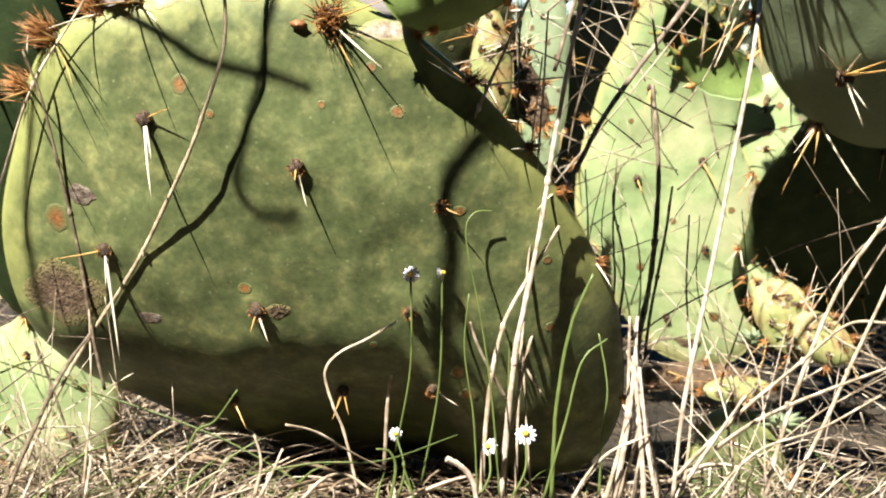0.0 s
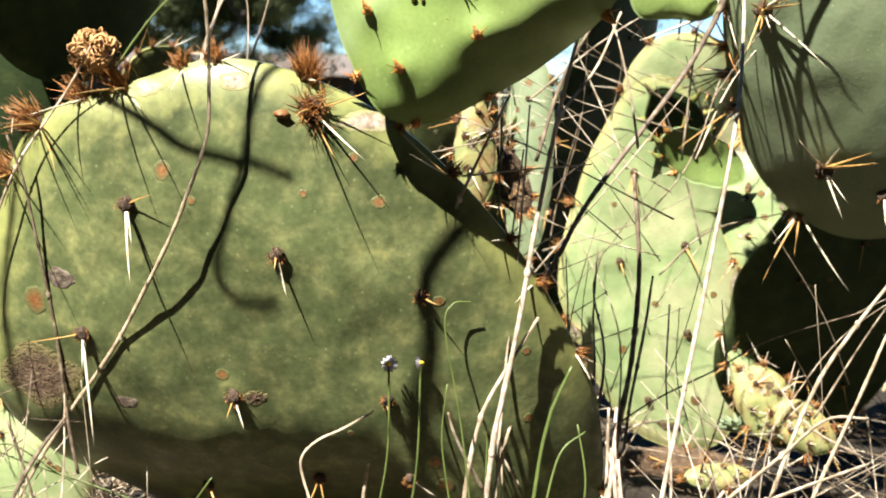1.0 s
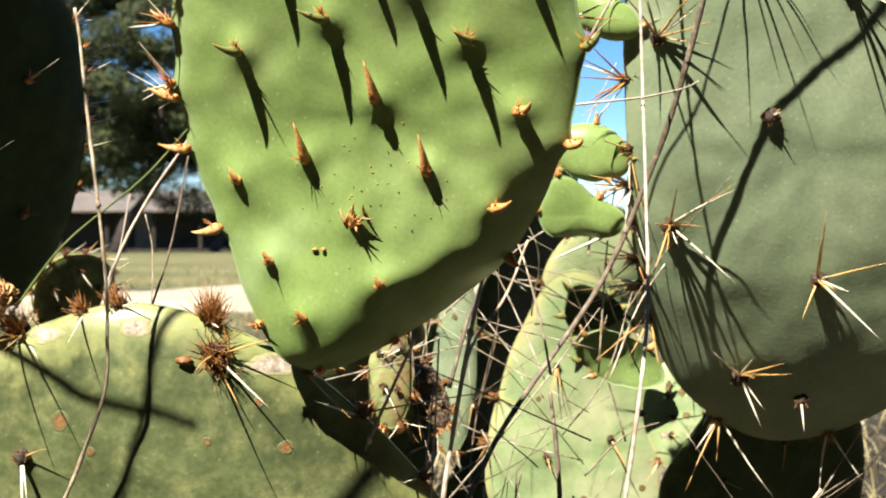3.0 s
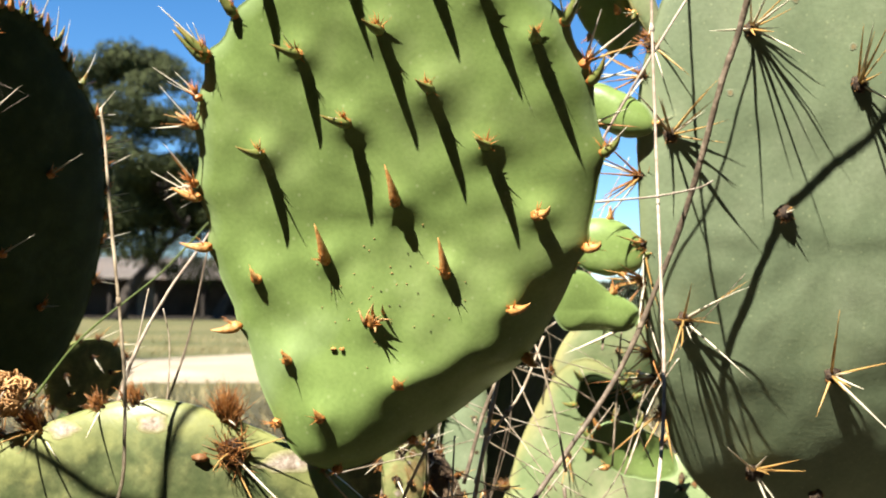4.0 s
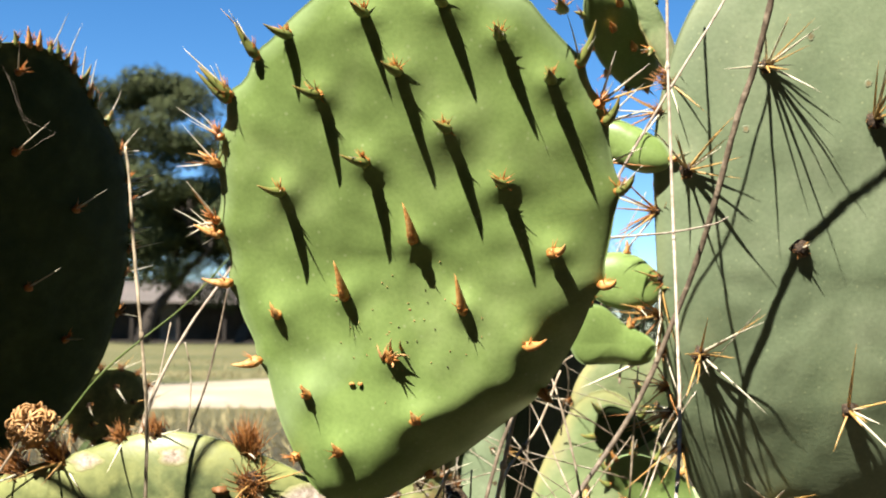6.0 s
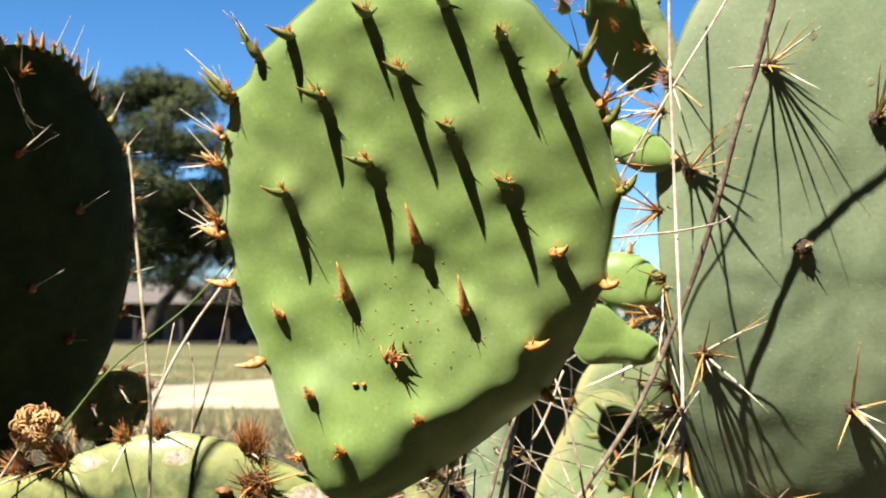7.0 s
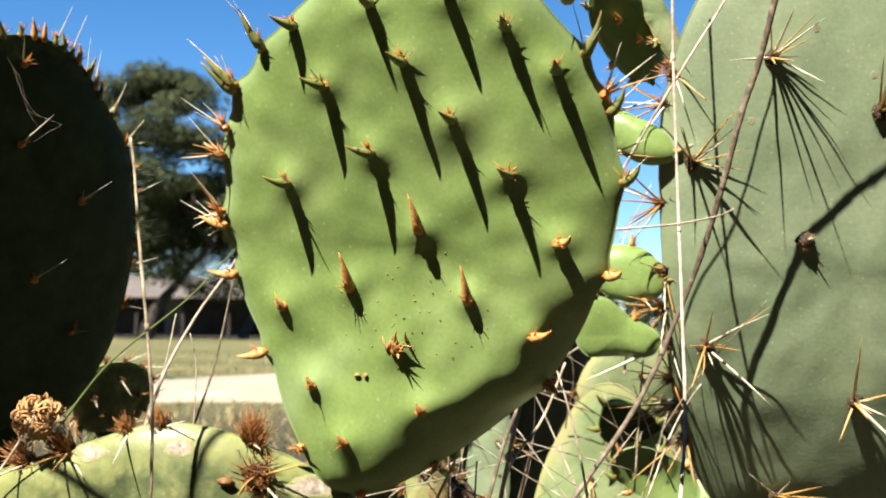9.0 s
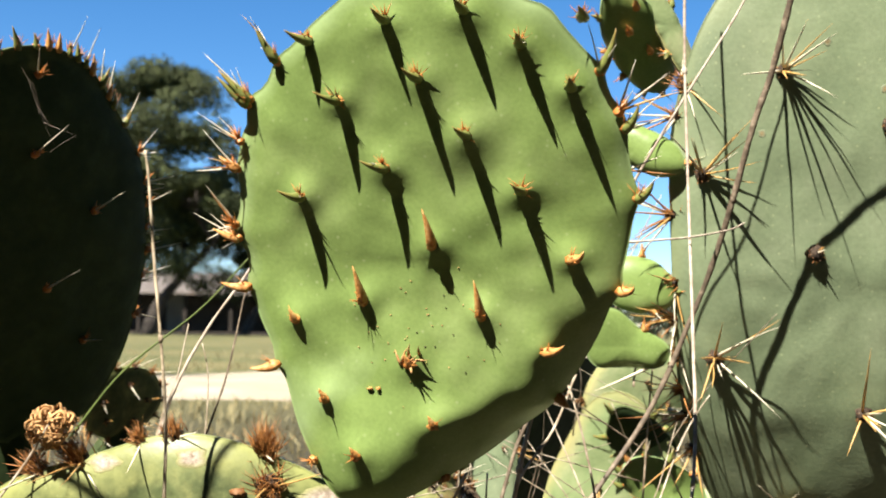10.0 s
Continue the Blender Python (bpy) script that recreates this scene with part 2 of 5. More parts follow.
# ---- mesh tools ----
class Geo:
    """Collects vertices and faces of one mesh."""

    def __init__(self):
        self.v, self.f, self.m, self.tip = [], [], [], []

    def add(self, verts, faces, mat=0, tips=None):
        b = len(self.v)
        self.v += [tuple(p) for p in verts]
        self.tip += list(tips) if tips else [0.0] * len(verts)
        self.f += [tuple(b + i for i in f) for f in faces]
        self.m += [mat] * len(faces)

    def tube(self, pts, radii, sides=6, mat=0, flat=1.0):
        pts = [Vector(p) for p in pts]
        n = len(pts)
        verts, tips, faces = [], [], []
        t0 = (pts[1] - pts[0]).normalized()
        a = t0.cross(Vector((0.31, 0.83, 0.46))).normalized()
        for i, p in enumerate(pts):
            t = (pts[min(i + 1, n - 1)] - pts[max(i - 1, 0)]).normalized()
            a = (a - t * a.dot(t)).normalized()
            b = t.cross(a)
            r = radii[i] if not isinstance(radii, float) else radii
            for k in range(sides):
                w = 2 * math.pi * k / sides
                verts.append(p + a * (math.cos(w) * r) + b * (math.sin(w) * r * flat))
                tips.append(i / (n - 1))
        for i in range(n - 1):
            for k in range(sides):
                k2 = (k + 1) % sides
                faces.append((i * sides + k, i * sides + k2, (i + 1) * sides + k2, (i + 1) * sides + k))
        faces.append(tuple(range(sides - 1, -1, -1)))
        faces.append(tuple((n - 1) * sides + k for k in range(sides)))
        self.add(verts, faces, mat, tips)

    def spine(self, p, way, length, r, mat=0, bend=0.0, sides=5, steps=3):
        """A tapered, slightly bent spike."""
        p, way = Vector(p), Vector(way).normalized()
        side = way.cross(Vector((0.2, 0.3, 0.9))).normalized()
        pts = [p + way * (length * i / steps) + side * (bend * length * (i / steps) ** 2) for i in range(steps + 1)]
        self.tube(pts, [r * (1 - i / steps) ** 0.7 + r * 0.06 for i in range(steps + 1)], sides, mat)

    def blob(self, p, rx, ry, rz, mat=0, rough=0.15, seg=10, rings=6, turn=0.0):
        """A small uneven lump."""
        p = Vector(p)
        off = Vector((random.random() * 50, random.random() * 50, random.random() * 50))
        verts, faces = [], []
        for j in range(rings + 1):
            th = math.pi * j / rings
            for k in range(seg):
                ph = 2 * math.pi * k / seg
                d = Vector((math.sin(th) * math.cos(ph), math.sin(th) * math.sin(ph), math.cos(th)))
                s = 1 + rough * 2 * noise.noise(d * 1.7 + off)
                x, y = d.x * rx * s, d.y * ry * s
                verts.append(p + Vector((x * math.cos(turn) - y * math.sin(turn), x * math.sin(turn) + y * math.cos(turn), d.z * rz * s)))
        for j in range(rings):
            for k in range(seg):
                k2 = (k + 1) % seg
                faces.append((j * seg + k, (j + 1) * seg + k, (j + 1) * seg + k2, j * seg + k2))
        self.add(verts, faces, mat)

    def mesh(self, name, mats, smooth=True):
        me = bpy.data.meshes.new(name)
        me.from_pydata(self.v, [], self.f)
        for m in mats:
            me.materials.append(m)
        me.polygons.foreach_set("material_index", self.m)
        me.polygons.foreach_set("use_smooth", [smooth] * len(self.f))
        at = me.attributes.new("tip", "FLOAT", "POINT")
        at.data.foreach_set("value", self.tip)
        me.update()
        return me


def part(name, geo, mats, parent=None, label="", smooth=True):
    ob = new(name, geo.mesh(name, mats if isinstance(mats, (list, tuple)) else [mats], smooth))
    if parent:
        ob.parent = parent
    return tagged(ob, label)


def thing(name, base, label, category, group=""):
    ob = new(name)
    ob.empty_display_size = 0.02
    ob.location = base
    return tagged(ob, label, category, group)


def curve_points(pts, per=6):
    """A smooth line through the points."""
    pts = [Vector(p) for p in pts]
    q = [2 * pts[0] - pts[1]] + pts + [2 * pts[-1] - pts[-2]]
    out = []
    for i in range(1, len(q) - 2):
        for k in range(per):
            t = k / per
            a, b, c, d = q[i - 1], q[i], q[i + 1], q[i + 2]
            out.append(0.5 * ((2 * b) + (c - a) * t + (2 * a - 5 * b + 4 * c - d) * t * t + (3 * b - a - 3 * c + d) * t ** 3))
    return out + [pts[-1]]


def periodic(values, x):
    """A smooth closed curve through evenly spaced values, x from 0 to 1."""
    n = len(values)
    i, t = int(math.floor(x * n)), x * n - math.floor(x * n)
    a, b, c, d = (values[(i + k) % n] for k in (-1, 0, 1, 2))
    return 0.5 * (2 * b + (c - a) * t + (2 * a - 5 * b + 4 * c - d) * t * t + (3 * b - a - 3 * c + d) * t ** 3)


# ---- ground, road, distance ----
GROUND_Z = -0.060


def ground_height(x, y):
    d = math.hypot(x, y - 0.6)
    near = max(0.0, 1 - d / 2.0)
    h = near * (0.016 * noise.noise((x * 9, y * 9, 0.3)) + 0.010 * noise.noise((x * 27, y * 27, 1.3)))
    h += 0.035 * min(1.0, d / 3) * noise.noise((x * 0.5, y * 0.5, 4.1)) * (1 - min(1.0, d / 30))
    return GROUND_Z + h


def build_ground():
    g = Geo()
    rings = [0.0] + [0.02 * 1.085 ** i for i in range(136)]
    seg = 120
    verts, faces = [], []
    for r in rings:
        for k in range(seg):
            x, y = r * math.cos(2 * math.pi * k / seg), 0.6 + r * math.sin(2 * math.pi * k / seg)
            verts.append((x, y, ground_height(x, y)))
    for i in range(len(rings) - 1):
        for k in range(seg):
            k2 = (k + 1) % seg
            faces.append((i * seg + k, i * seg + k2, (i + 1) * seg + k2, (i + 1) * seg + k))
    g.add(verts, faces)
    ob = part("ground", g, M_GROUND)
    return tagged(ob, "dry brown earth running out into yellowish pasture", "ground", kind="structure")


def build_road():
    """A pale track behind the cactus, bending away."""
    g = Geo()
    verts, faces = [], []
    n = 160
    for i in range(n + 1):
        t = i / n
        x = -14 + 28 * t
        near = 5.3 + 0.25 * noise.noise((x * 0.7, 2.2, 0)) + 0.22 * noise.noise((x * 4.1, 2.2, 0)) + 0.06 * x
        far = 8.3 + 2.2 / (1 + math.exp(-3.5 * (x + 1.7))) + 0.4 * noise.noise((x * 0.8, 7.7, 0)) + 0.3 * noise.noise((x * 4.3, 1.7, 0))
        for k in range(9):
            y = near + (far - near) * k / 8
            rise = 0.012 * math.sin(math.pi * k / 8) + 0.006
            verts.append((x, y, ground_height(x, y) + (rise if 0 < k < 8 else -0.03) + 0.006 * noise.noise((x * 3, y * 3, 0))))
    for i in range(n):
        for k in range(8):
            a = i * 9 + k
            faces.append((a, a + 9, a + 10, a + 1))
    g.add(verts, faces)
    tagged(part("road", g, M_ROAD), "pale sunlit caliche track across the pasture", "road", kind="structure")


build_ground()
build_road()


def field_grass():
    """Short dry grass between the cactus and the track, and along the track."""
    g = Geo()
    rnd = random.Random(5)
    for i in range(9000):
        y = 1.15 + 4.4 * rnd.random() ** 1.4 if i < 6500 else 8.5 + 9 * rnd.random() ** 1.5
        x = (rnd.random() - 0.5) * y * 1.1
        if i >= 6500:
            y += 2.2 / (1 + math.exp(-3.5 * (x + 1.7)))
        z = ground_height(x, y)
        h = (0.03 + 0.05 * rnd.random()) * (1 if i < 6500 else 1.3)
        lean = Vector((rnd.gauss(0, 0.5), rnd.gauss(0, 0.5), 1)).normalized()
        w = 0.0012 + 0.0008 * y * 0.3
        s = Vector((1, rnd.gauss(0, 0.5), 0)).normalized() * w
        p = Vector((x, y, z - 0.004))
        m = p + lean * h * 0.6
        tip = p + lean * h + Vector((lean.x, lean.y, -0.3)) * h * 0.4
        g.add([p - s, p + s, m + s * 0.8, m - s * 0.8, tip], [(0, 1, 2, 3), (3, 2, 4)])
    tagged(part("pasture_grass", g, M_FIELD_GRASS), "short dry yellow grass covering the pasture", "grass", kind="stuff")


field_grass()


def oak(base, height, spread, seed, clumps, crown_low=0.32, label="dark green live oak with a dense rounded crown"):
    """A live oak: forked trunk, limbs and a crown of leaf tufts grouped into boughs."""
    rnd = random.Random(seed)
    top = thing("oak_tree", base, label, "tree", "oaks behind the pasture")
    g = Geo()
    ends = []

    def limb(p, way, length, r, level):
        pts, q, d = [p], p.copy(), way.copy()
        for i in range(4):
            d = (d + Vector((rnd.gauss(0, 0.16), rnd.gauss(0, 0.16), rnd.gauss(0.05, 0.1)))).normalized()
            q = q + d * length / 4
            pts.append(q.copy())
        g.tube(pts, [r * (1 - 0.13 * i) for i in range(5)], 7)
        if level == 0:
            ends.append(q)
            return
        for k in range(3 if level > 1 else 4):
            a = rnd.random() * 2 * math.pi
            out = (d * 0.5 + Vector((math.cos(a), math.sin(a), 0.35 + 0.3 * rnd.random()))).normalized()
            limb(q.copy() if k else q.copy(), out, length * (0.62 + 0.2 * rnd.random()), r * 0.52, level - 1)

    limb(Vector((0, 0, -0.2)), Vector((0.18, 0, 1)).normalized(), height * crown_low, height * 0.032, 3)
    part("trunk", g, M_TRUNK, top, "dark forked trunk and limbs")
    c = Geo()
    boughs = []
    for i in range(70):
        a, rr = rnd.random() * 2 * math.pi, math.sqrt(rnd.random())
        zz = crown_low + (1 - crown_low) * rnd.random()
        shape = math.sin(math.pi * min(1, 0.18 + 0.80 * (zz - crown_low) / (1 - crown_low))) ** 0.6
        boughs.append((Vector((math.cos(a) * rr * spread * shape, math.sin(a) * rr * spread * shape, zz * height * 0.95)), height * (0.07 + 0.05 * rnd.random())))
    for e in ends:
        boughs.append((e, height * 0.06))
    for i in range(clumps):
        b, r = boughs[rnd.randrange(len(boughs))]
        d = Vector((rnd.gauss(0, 1), rnd.gauss(0, 1), rnd.gauss(0, 1))).normalized()
        p = b + Vector((d.x, d.y, d.z * 0.6)) * r * (0.45 + 0.6 * rnd.random())
        s = height * (0.0042 + 0.0055 * rnd.random())
        u = Vector((rnd.gauss(0, 1), rnd.gauss(0, 1), rnd.gauss(0, 1))).normalized()
        w = u.cross(d).normalized() if abs(u.dot(d)) < 0.95 else Vector((1, 0, 0))
        n = u.cross(w)
        c.add([p - u * s, p + w * s * 0.7 + n * s * 0.3, p + u * s, p - w * s * 0.7 + n * s * 0.3, p + n * s * 0.5], [(0, 1, 4), (1, 2, 4), (2, 3, 4), (3, 0, 4)])
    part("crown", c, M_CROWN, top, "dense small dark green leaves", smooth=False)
    return top


oak((-11.8, 50.0, GROUND_Z), 11.9, 5.6, 3, 90000, 0.26)
oak((-7.9, 52.0, GROUND_Z), 8.6, 3.4, 8, 28000, 0.22, label="dark green live oak standing in shade")
oak((-18.0, 52.0, GROUND_Z), 9.5, 4.2, 12, 9000, label="dark green live oak standing in shade")
oak((-19.5, 74.0, GROUND_Z), 10.5, 6.0, 31, 16000, 0.10, label="dark green live oak behind the ranch building")
oak((-13.5, 76.0, GROUND_Z), 9.5, 5.5, 32, 16000, 0.10, label="dark green live oak behind the ranch building")
oak((-8.0, 73.0, GROUND_Z), 10.0, 5.5, 33, 16000, 0.10, label="dark green live oak behind the ranch building")
oak((8.0, 60.0, GROUND_Z), 6.5, 4.5, 15, 7000, 0.15, label="low dark green live oak")


def shed():
    """A long low ranch building with a tin roof and an open dark porch."""
    top = thing("ranch_shed", (-11.0, 60.0, GROUND_Z), "long low wooden ranch building with a pale tin roof", "building")
    L = 17.0

    def box(name, x0, x1, y0, y1, z0, z1, mat, parent=top, label=""):
        g = Geo()
        g.add([(x, y, z) for z in (z0, z1) for y in (y0, y1) for x in (x0, x1)],
              [(0, 2, 3, 1), (4, 5, 7, 6), (0, 1, 5, 4), (2, 6, 7, 3), (0, 4, 6, 2), (1, 3, 7, 5)])
        return part(name, g, mat, parent, label, smooth=False)

    box("wall", -L / 2, L / 2, 2.2, 2.5, 0, 2.5, M_BOARD, label="dark board wall under the porch")
    box("wall", -L / 2, L / 2, 7.0, 7.3, 0, 2.5, M_BOARD)
    box("side_wall", -L / 2, -L / 2 + 0.2, 2.5, 7.0, 0, 2.5, M_PAINT, label="grey weathered end wall")
    box("side_wall", L / 2 - 0.2, L / 2, 2.5, 7.0, 0, 2.5, M_PAINT)
    box("floor_slab", -L / 2, L / 2, 0.0, 7.3, -0.1, 0.12, M_BOARD)
    g = Geo()
    n = 170
    verts, faces = [], []
    for i in range(n + 1):
        x = -L / 2 - 0.5 + (L + 1.0) * i / n
        w = 0.025 * (1 if i % 2 else -1)
        for (y, z) in ((-0.5, 2.15), (3.7, 3.35), (7.9, 2.3)):
            verts.append((x, y, z + w))
        for (y, z) in ((-0.5, 2.05), (3.7, 3.25), (7.9, 2.2)):
            verts.append((x, y, z))
    for i in range(n):
        a = i * 6
        for k in (0, 1):
            faces.append((a + k, a + 6 + k, a + 7 + k, a + 1 + k))
            faces.append((a + 3 + k, a + 4 + k, a + 10 + k, a + 9 + k))
        faces.append((a, a + 3, a + 9, a + 6))
    g.add(verts, faces)
    part("roof", g, M_TIN, top, "pale corrugated tin roof", smooth=False)
    for i in range(8):
        x = -L / 2 + 0.1 + i * (L - 0.2) / 7
        box("porch_post", x - 0.07, x + 0.07, -0.05, 0.09, 0.1, 2.15, M_BOARD)
    box("door", -2.6, -1.7, 2.16, 2.2, 0.12, 2.15, M_PAINT, label="grey weathered door")
    box("window_pane", 0.8, 1.8, 2.16, 2.2, 1.0, 1.9, M_BOARD)
    box("window_pane", 4.3, 5.3, 2.16, 2.2, 1.0, 1.9, M_BOARD)


shed()


def woods():
    """The dark edge of the woods beyond the buildings, and an added unseen oak ring."""
    rnd = random.Random(21)
    g = Geo()
    for i in range(16000):
        x = -75 + 150 * rnd.random()
        h = 3.2 + 1.6 * noise.noise((x * 0.13, 3.3, 0)) + 0.8 * noise.noise((x * 0.6, 1.3, 0))
        p = Vector((x, 86 + rnd.gauss(0, 2.0), GROUND_Z + h * rnd.random() ** 0.7))
        s = 0.16 + 0.2 * rnd.random()
        u = Vector((rnd.gauss(0, 1), rnd.gauss(0, 1), rnd.gauss(0, 1))).normalized()
        w = u.orthogonal().normalized()
        n = u.cross(w)
        g.add([p - u * s, p + w * s + n * s * 0.3, p + u * s, p - w * s + n * s * 0.3], [(0, 1, 2), (0, 2, 3)])
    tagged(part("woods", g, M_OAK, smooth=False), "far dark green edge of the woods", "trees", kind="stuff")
    # Leaf ring added out of view to cut sky and ground light.
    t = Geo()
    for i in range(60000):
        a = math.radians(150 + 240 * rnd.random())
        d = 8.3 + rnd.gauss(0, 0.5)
        # Extra height: low where the sun must pass, tall on the right.
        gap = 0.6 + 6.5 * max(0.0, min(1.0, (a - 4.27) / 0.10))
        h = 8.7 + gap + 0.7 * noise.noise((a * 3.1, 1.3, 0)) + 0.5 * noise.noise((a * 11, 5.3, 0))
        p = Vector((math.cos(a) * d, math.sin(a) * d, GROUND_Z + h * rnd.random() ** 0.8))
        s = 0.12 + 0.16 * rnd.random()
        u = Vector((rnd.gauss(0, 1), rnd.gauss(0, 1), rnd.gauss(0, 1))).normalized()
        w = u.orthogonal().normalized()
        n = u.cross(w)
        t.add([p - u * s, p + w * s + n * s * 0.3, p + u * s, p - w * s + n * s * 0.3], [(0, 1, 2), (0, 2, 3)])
    tagged(part("unseen_thicket", t, M_OAK, smooth=False), "unseen ring of oak leaves added to hold back light", "trees", kind="stuff")


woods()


# ---- cactus ----
class Pad:
    """A cactus pad: a lens with its own outline, its parts in its own frame (x across, y up, z out of the sunny face)."""

    def __init__(self, plant, centre, normal, radii, half, skin, name="pad", label="", bumps=(), bump=(0.0, 0.01), wave=0.0, flex=None, turn=0.0, power=(2.2, 0.6), seed=0, seg=112, rings=30, tint=None, crests=()):
        n = Vector(normal).normalized()
        u = Vector((-n.y, n.x, 0)).normalized()
        v = n.cross(u)
        u, v = u * math.cos(turn) + v * math.sin(turn), v * math.cos(turn) - u * math.sin(turn)
        self.m = Matrix(((u.x, v.x, n.x, centre[0]), (u.y, v.y, n.y, centre[1]), (u.z, v.z, n.z, centre[2]), (0, 0, 0, 1)))
        self.radii, self.half, self.bumps, self.bump, self.wave, self.flex, self.power, self.seed = radii, half, bumps, bump, wave, flex, power, seed
        self.crests = [math.atan2(cy, cx) / (2 * math.pi) % 1.0 for cx, cy in crests]
        g = Geo()
        rho = [math.sin(0.5 * math.pi * j / rings) for j in range(rings + 1)]
        verts, edge, faces = [], [], []
        for side in (1, -1):
            for j, q in enumerate(rho):
                for k in range(seg):
                    a = k / seg
                    r = self.radius(a) * q
                    x, y = r * math.cos(2 * math.pi * a), r * math.sin(2 * math.pi * a)
                    verts.append((x, y, self.height(x, y, side)))
                    edge.append(tint(x, y, q) if tint else q)
        b = (rings + 1) * seg
        for j in range(rings):
            for k in range(seg):
                k2 = (k + 1) % seg
                faces.append((j * seg + k, (j + 1) * seg + k, (j + 1) * seg + k2, j * seg + k2))
                faces.append((b + j * seg + k, b + j * seg + k2, b + (j + 1) * seg + k2, b + (j + 1) * seg + k))
        for k in range(seg):
            k2 = (k + 1) % seg
            faces.append((rings * seg + k, b + rings * seg + k, b + rings * seg + k2, rings * seg + k2))
        g.add(verts, faces)
        self.ob = part(name, g, skin, plant, label)
        at = self.ob.data.attributes.new("rim", "FLOAT", "POINT")
        at.data.foreach_set("value", edge)
        self.ob.matrix_basis = Matrix.Translation(-plant.location) @ self.m
        self.rnd = random.Random(100 + seed)

    def radius(self, a):
        r = periodic(self.radii, a)
        for c in self.crests:
            d = (a - c + 0.5) % 1.0 - 0.5
            r += 0.0026 * math.exp(-(d / 0.010) ** 2)
        return r

    def height(self, x, y, side=1):
        a = math.atan2(y, x) / (2 * math.pi) % 1.0
        q = min(1.0, math.hypot(x, y) / self.radius(a))
        p, e = self.power
        h = self.half * max(0.0, 1 - q ** p) ** e
        h = max(h, 0.0012)
        o = self.seed * 7.7
        lift = self.wave * (noise.noise((x * 28 + o, y * 28, side)) + 0.5 * noise.noise((x * 70 + o, y * 70, side))) * (1 - q ** 6)
        if side > 0:
            amp, wide = self.bump
            for bx, by in self.bumps:
                d2 = (x - bx * 0.001) ** 2 + (y - by * 0.001) ** 2
                if d2 < 9 * wide * wide:
                    lift += amp * math.exp(-d2 / (wide * wide)) * min(1.0, (1 - q) * 6)
        z = side * h + lift * (1 if side > 0 else -1)
        return z + (self.flex(x, y) if self.flex else 0.0)

    def spot(self, x, y):
        """The place and outward way of a point of the face, in millimetres."""
        x, y, e = x * 0.001, y * 0.001, 0.0008
        z = self.height(x, y)
        n = Vector((self.height(x - e, y) - self.height(x + e, y), self.height(x, y - e) - self.height(x, y + e), 2 * e)).normalized()
        return Vector((x, y, z)), n

    def rim(self, x, y):
        """The place and outward way of the point of the rim in the direction of (x, y)."""
        a = math.atan2(y, x)
        r = self.radius(a / (2 * math.pi) % 1.0)
        px, py = r * math.cos(a), r * math.sin(a)
        return Vector((px * 0.985, py * 0.985, self.flex(px, py) if self.flex else 0.0)), Vector((math.cos(a), math.sin(a), 0.25)).normalized()


def jitter(rnd, n, amount):
    return (n + Vector((rnd.gauss(0, amount), rnd.gauss(0, amount), rnd.gauss(0, amount)))).normalized()


SPINE_SKIN = {1: M_BROWN, 2: M_IVORY, 3: M_AMBER}


def add_spines(pad, p, spines, bend=0.05):
    """Each long spine is a piece of its own."""
    for way, length, thick, mat in spines:
        g = Geo()
        g.spine(p, way, length, thick * 0.8, 0, pad.rnd.gauss(0, bend), 7, 5)
        part("spine", g, SPINE_SKIN[mat], pad.ob)


def cushion(pad, p, n, size, rough=0.28):
    g = Geo()
    g.blob(p, size, size, size * 0.75, 0, rough)
    part("areole", g, M_WOOL, pad.ob, "dark woolly cushion")


def bristles(pad, g, mat=None):
    tagged(part("bristles", g, mat or M_BROWN, pad.ob), kind="stuff")


def bristle_tuft(pad, at, count=60, size=0.011, wide=0.75, spines=(), base=0.004):
    """An old rim areole: a dark cushion with a dense brush of bristles, and long spines."""
    p, n = at
    g, rnd = Geo(), pad.rnd
    cushion(pad, p, n, base, 0.25)
    for i in range(int(count * 1.7)):
        d = jitter(rnd, n, wide * 0.55)
        o = Vector((rnd.gauss(0, 1), rnd.gauss(0, 1), rnd.gauss(0, 1))) * base * 0.45
        g.spine(p + o, d, size * (0.55 + 0.6 * rnd.random()), 0.00038, 0, rnd.gauss(0, 0.1), 4, 2)
    bristles(pad, g)
    add_spines(pad, p, spines)


def worn_areole(pad, x, y, spines=(), count=14, size=0.0034):
    """An areole on an old face: a dark woolly knob, short bristles and a few spines."""
    p, n = pad.spot(x, y)
    g, rnd = Geo(), pad.rnd
    cushion(pad, p + n * size * 0.25, n, size)
    for k in range(count * 2):
        a = 2 * math.pi * rnd.random()
        o = Vector((math.cos(a), math.sin(a), 0)) * size * (0.3 + 0.6 * rnd.random())
        g.spine(p + o + n * size * 0.3, jitter(rnd, n + Vector((math.cos(a), math.sin(a), 0)) * 0.7, 0.3), 0.0022 + 0.0025 * rnd.random(), 0.00026, 0, 0, 4, 2)
    bristles(pad, g)
    add_spines(pad, p + n * size * 0.3, spines)


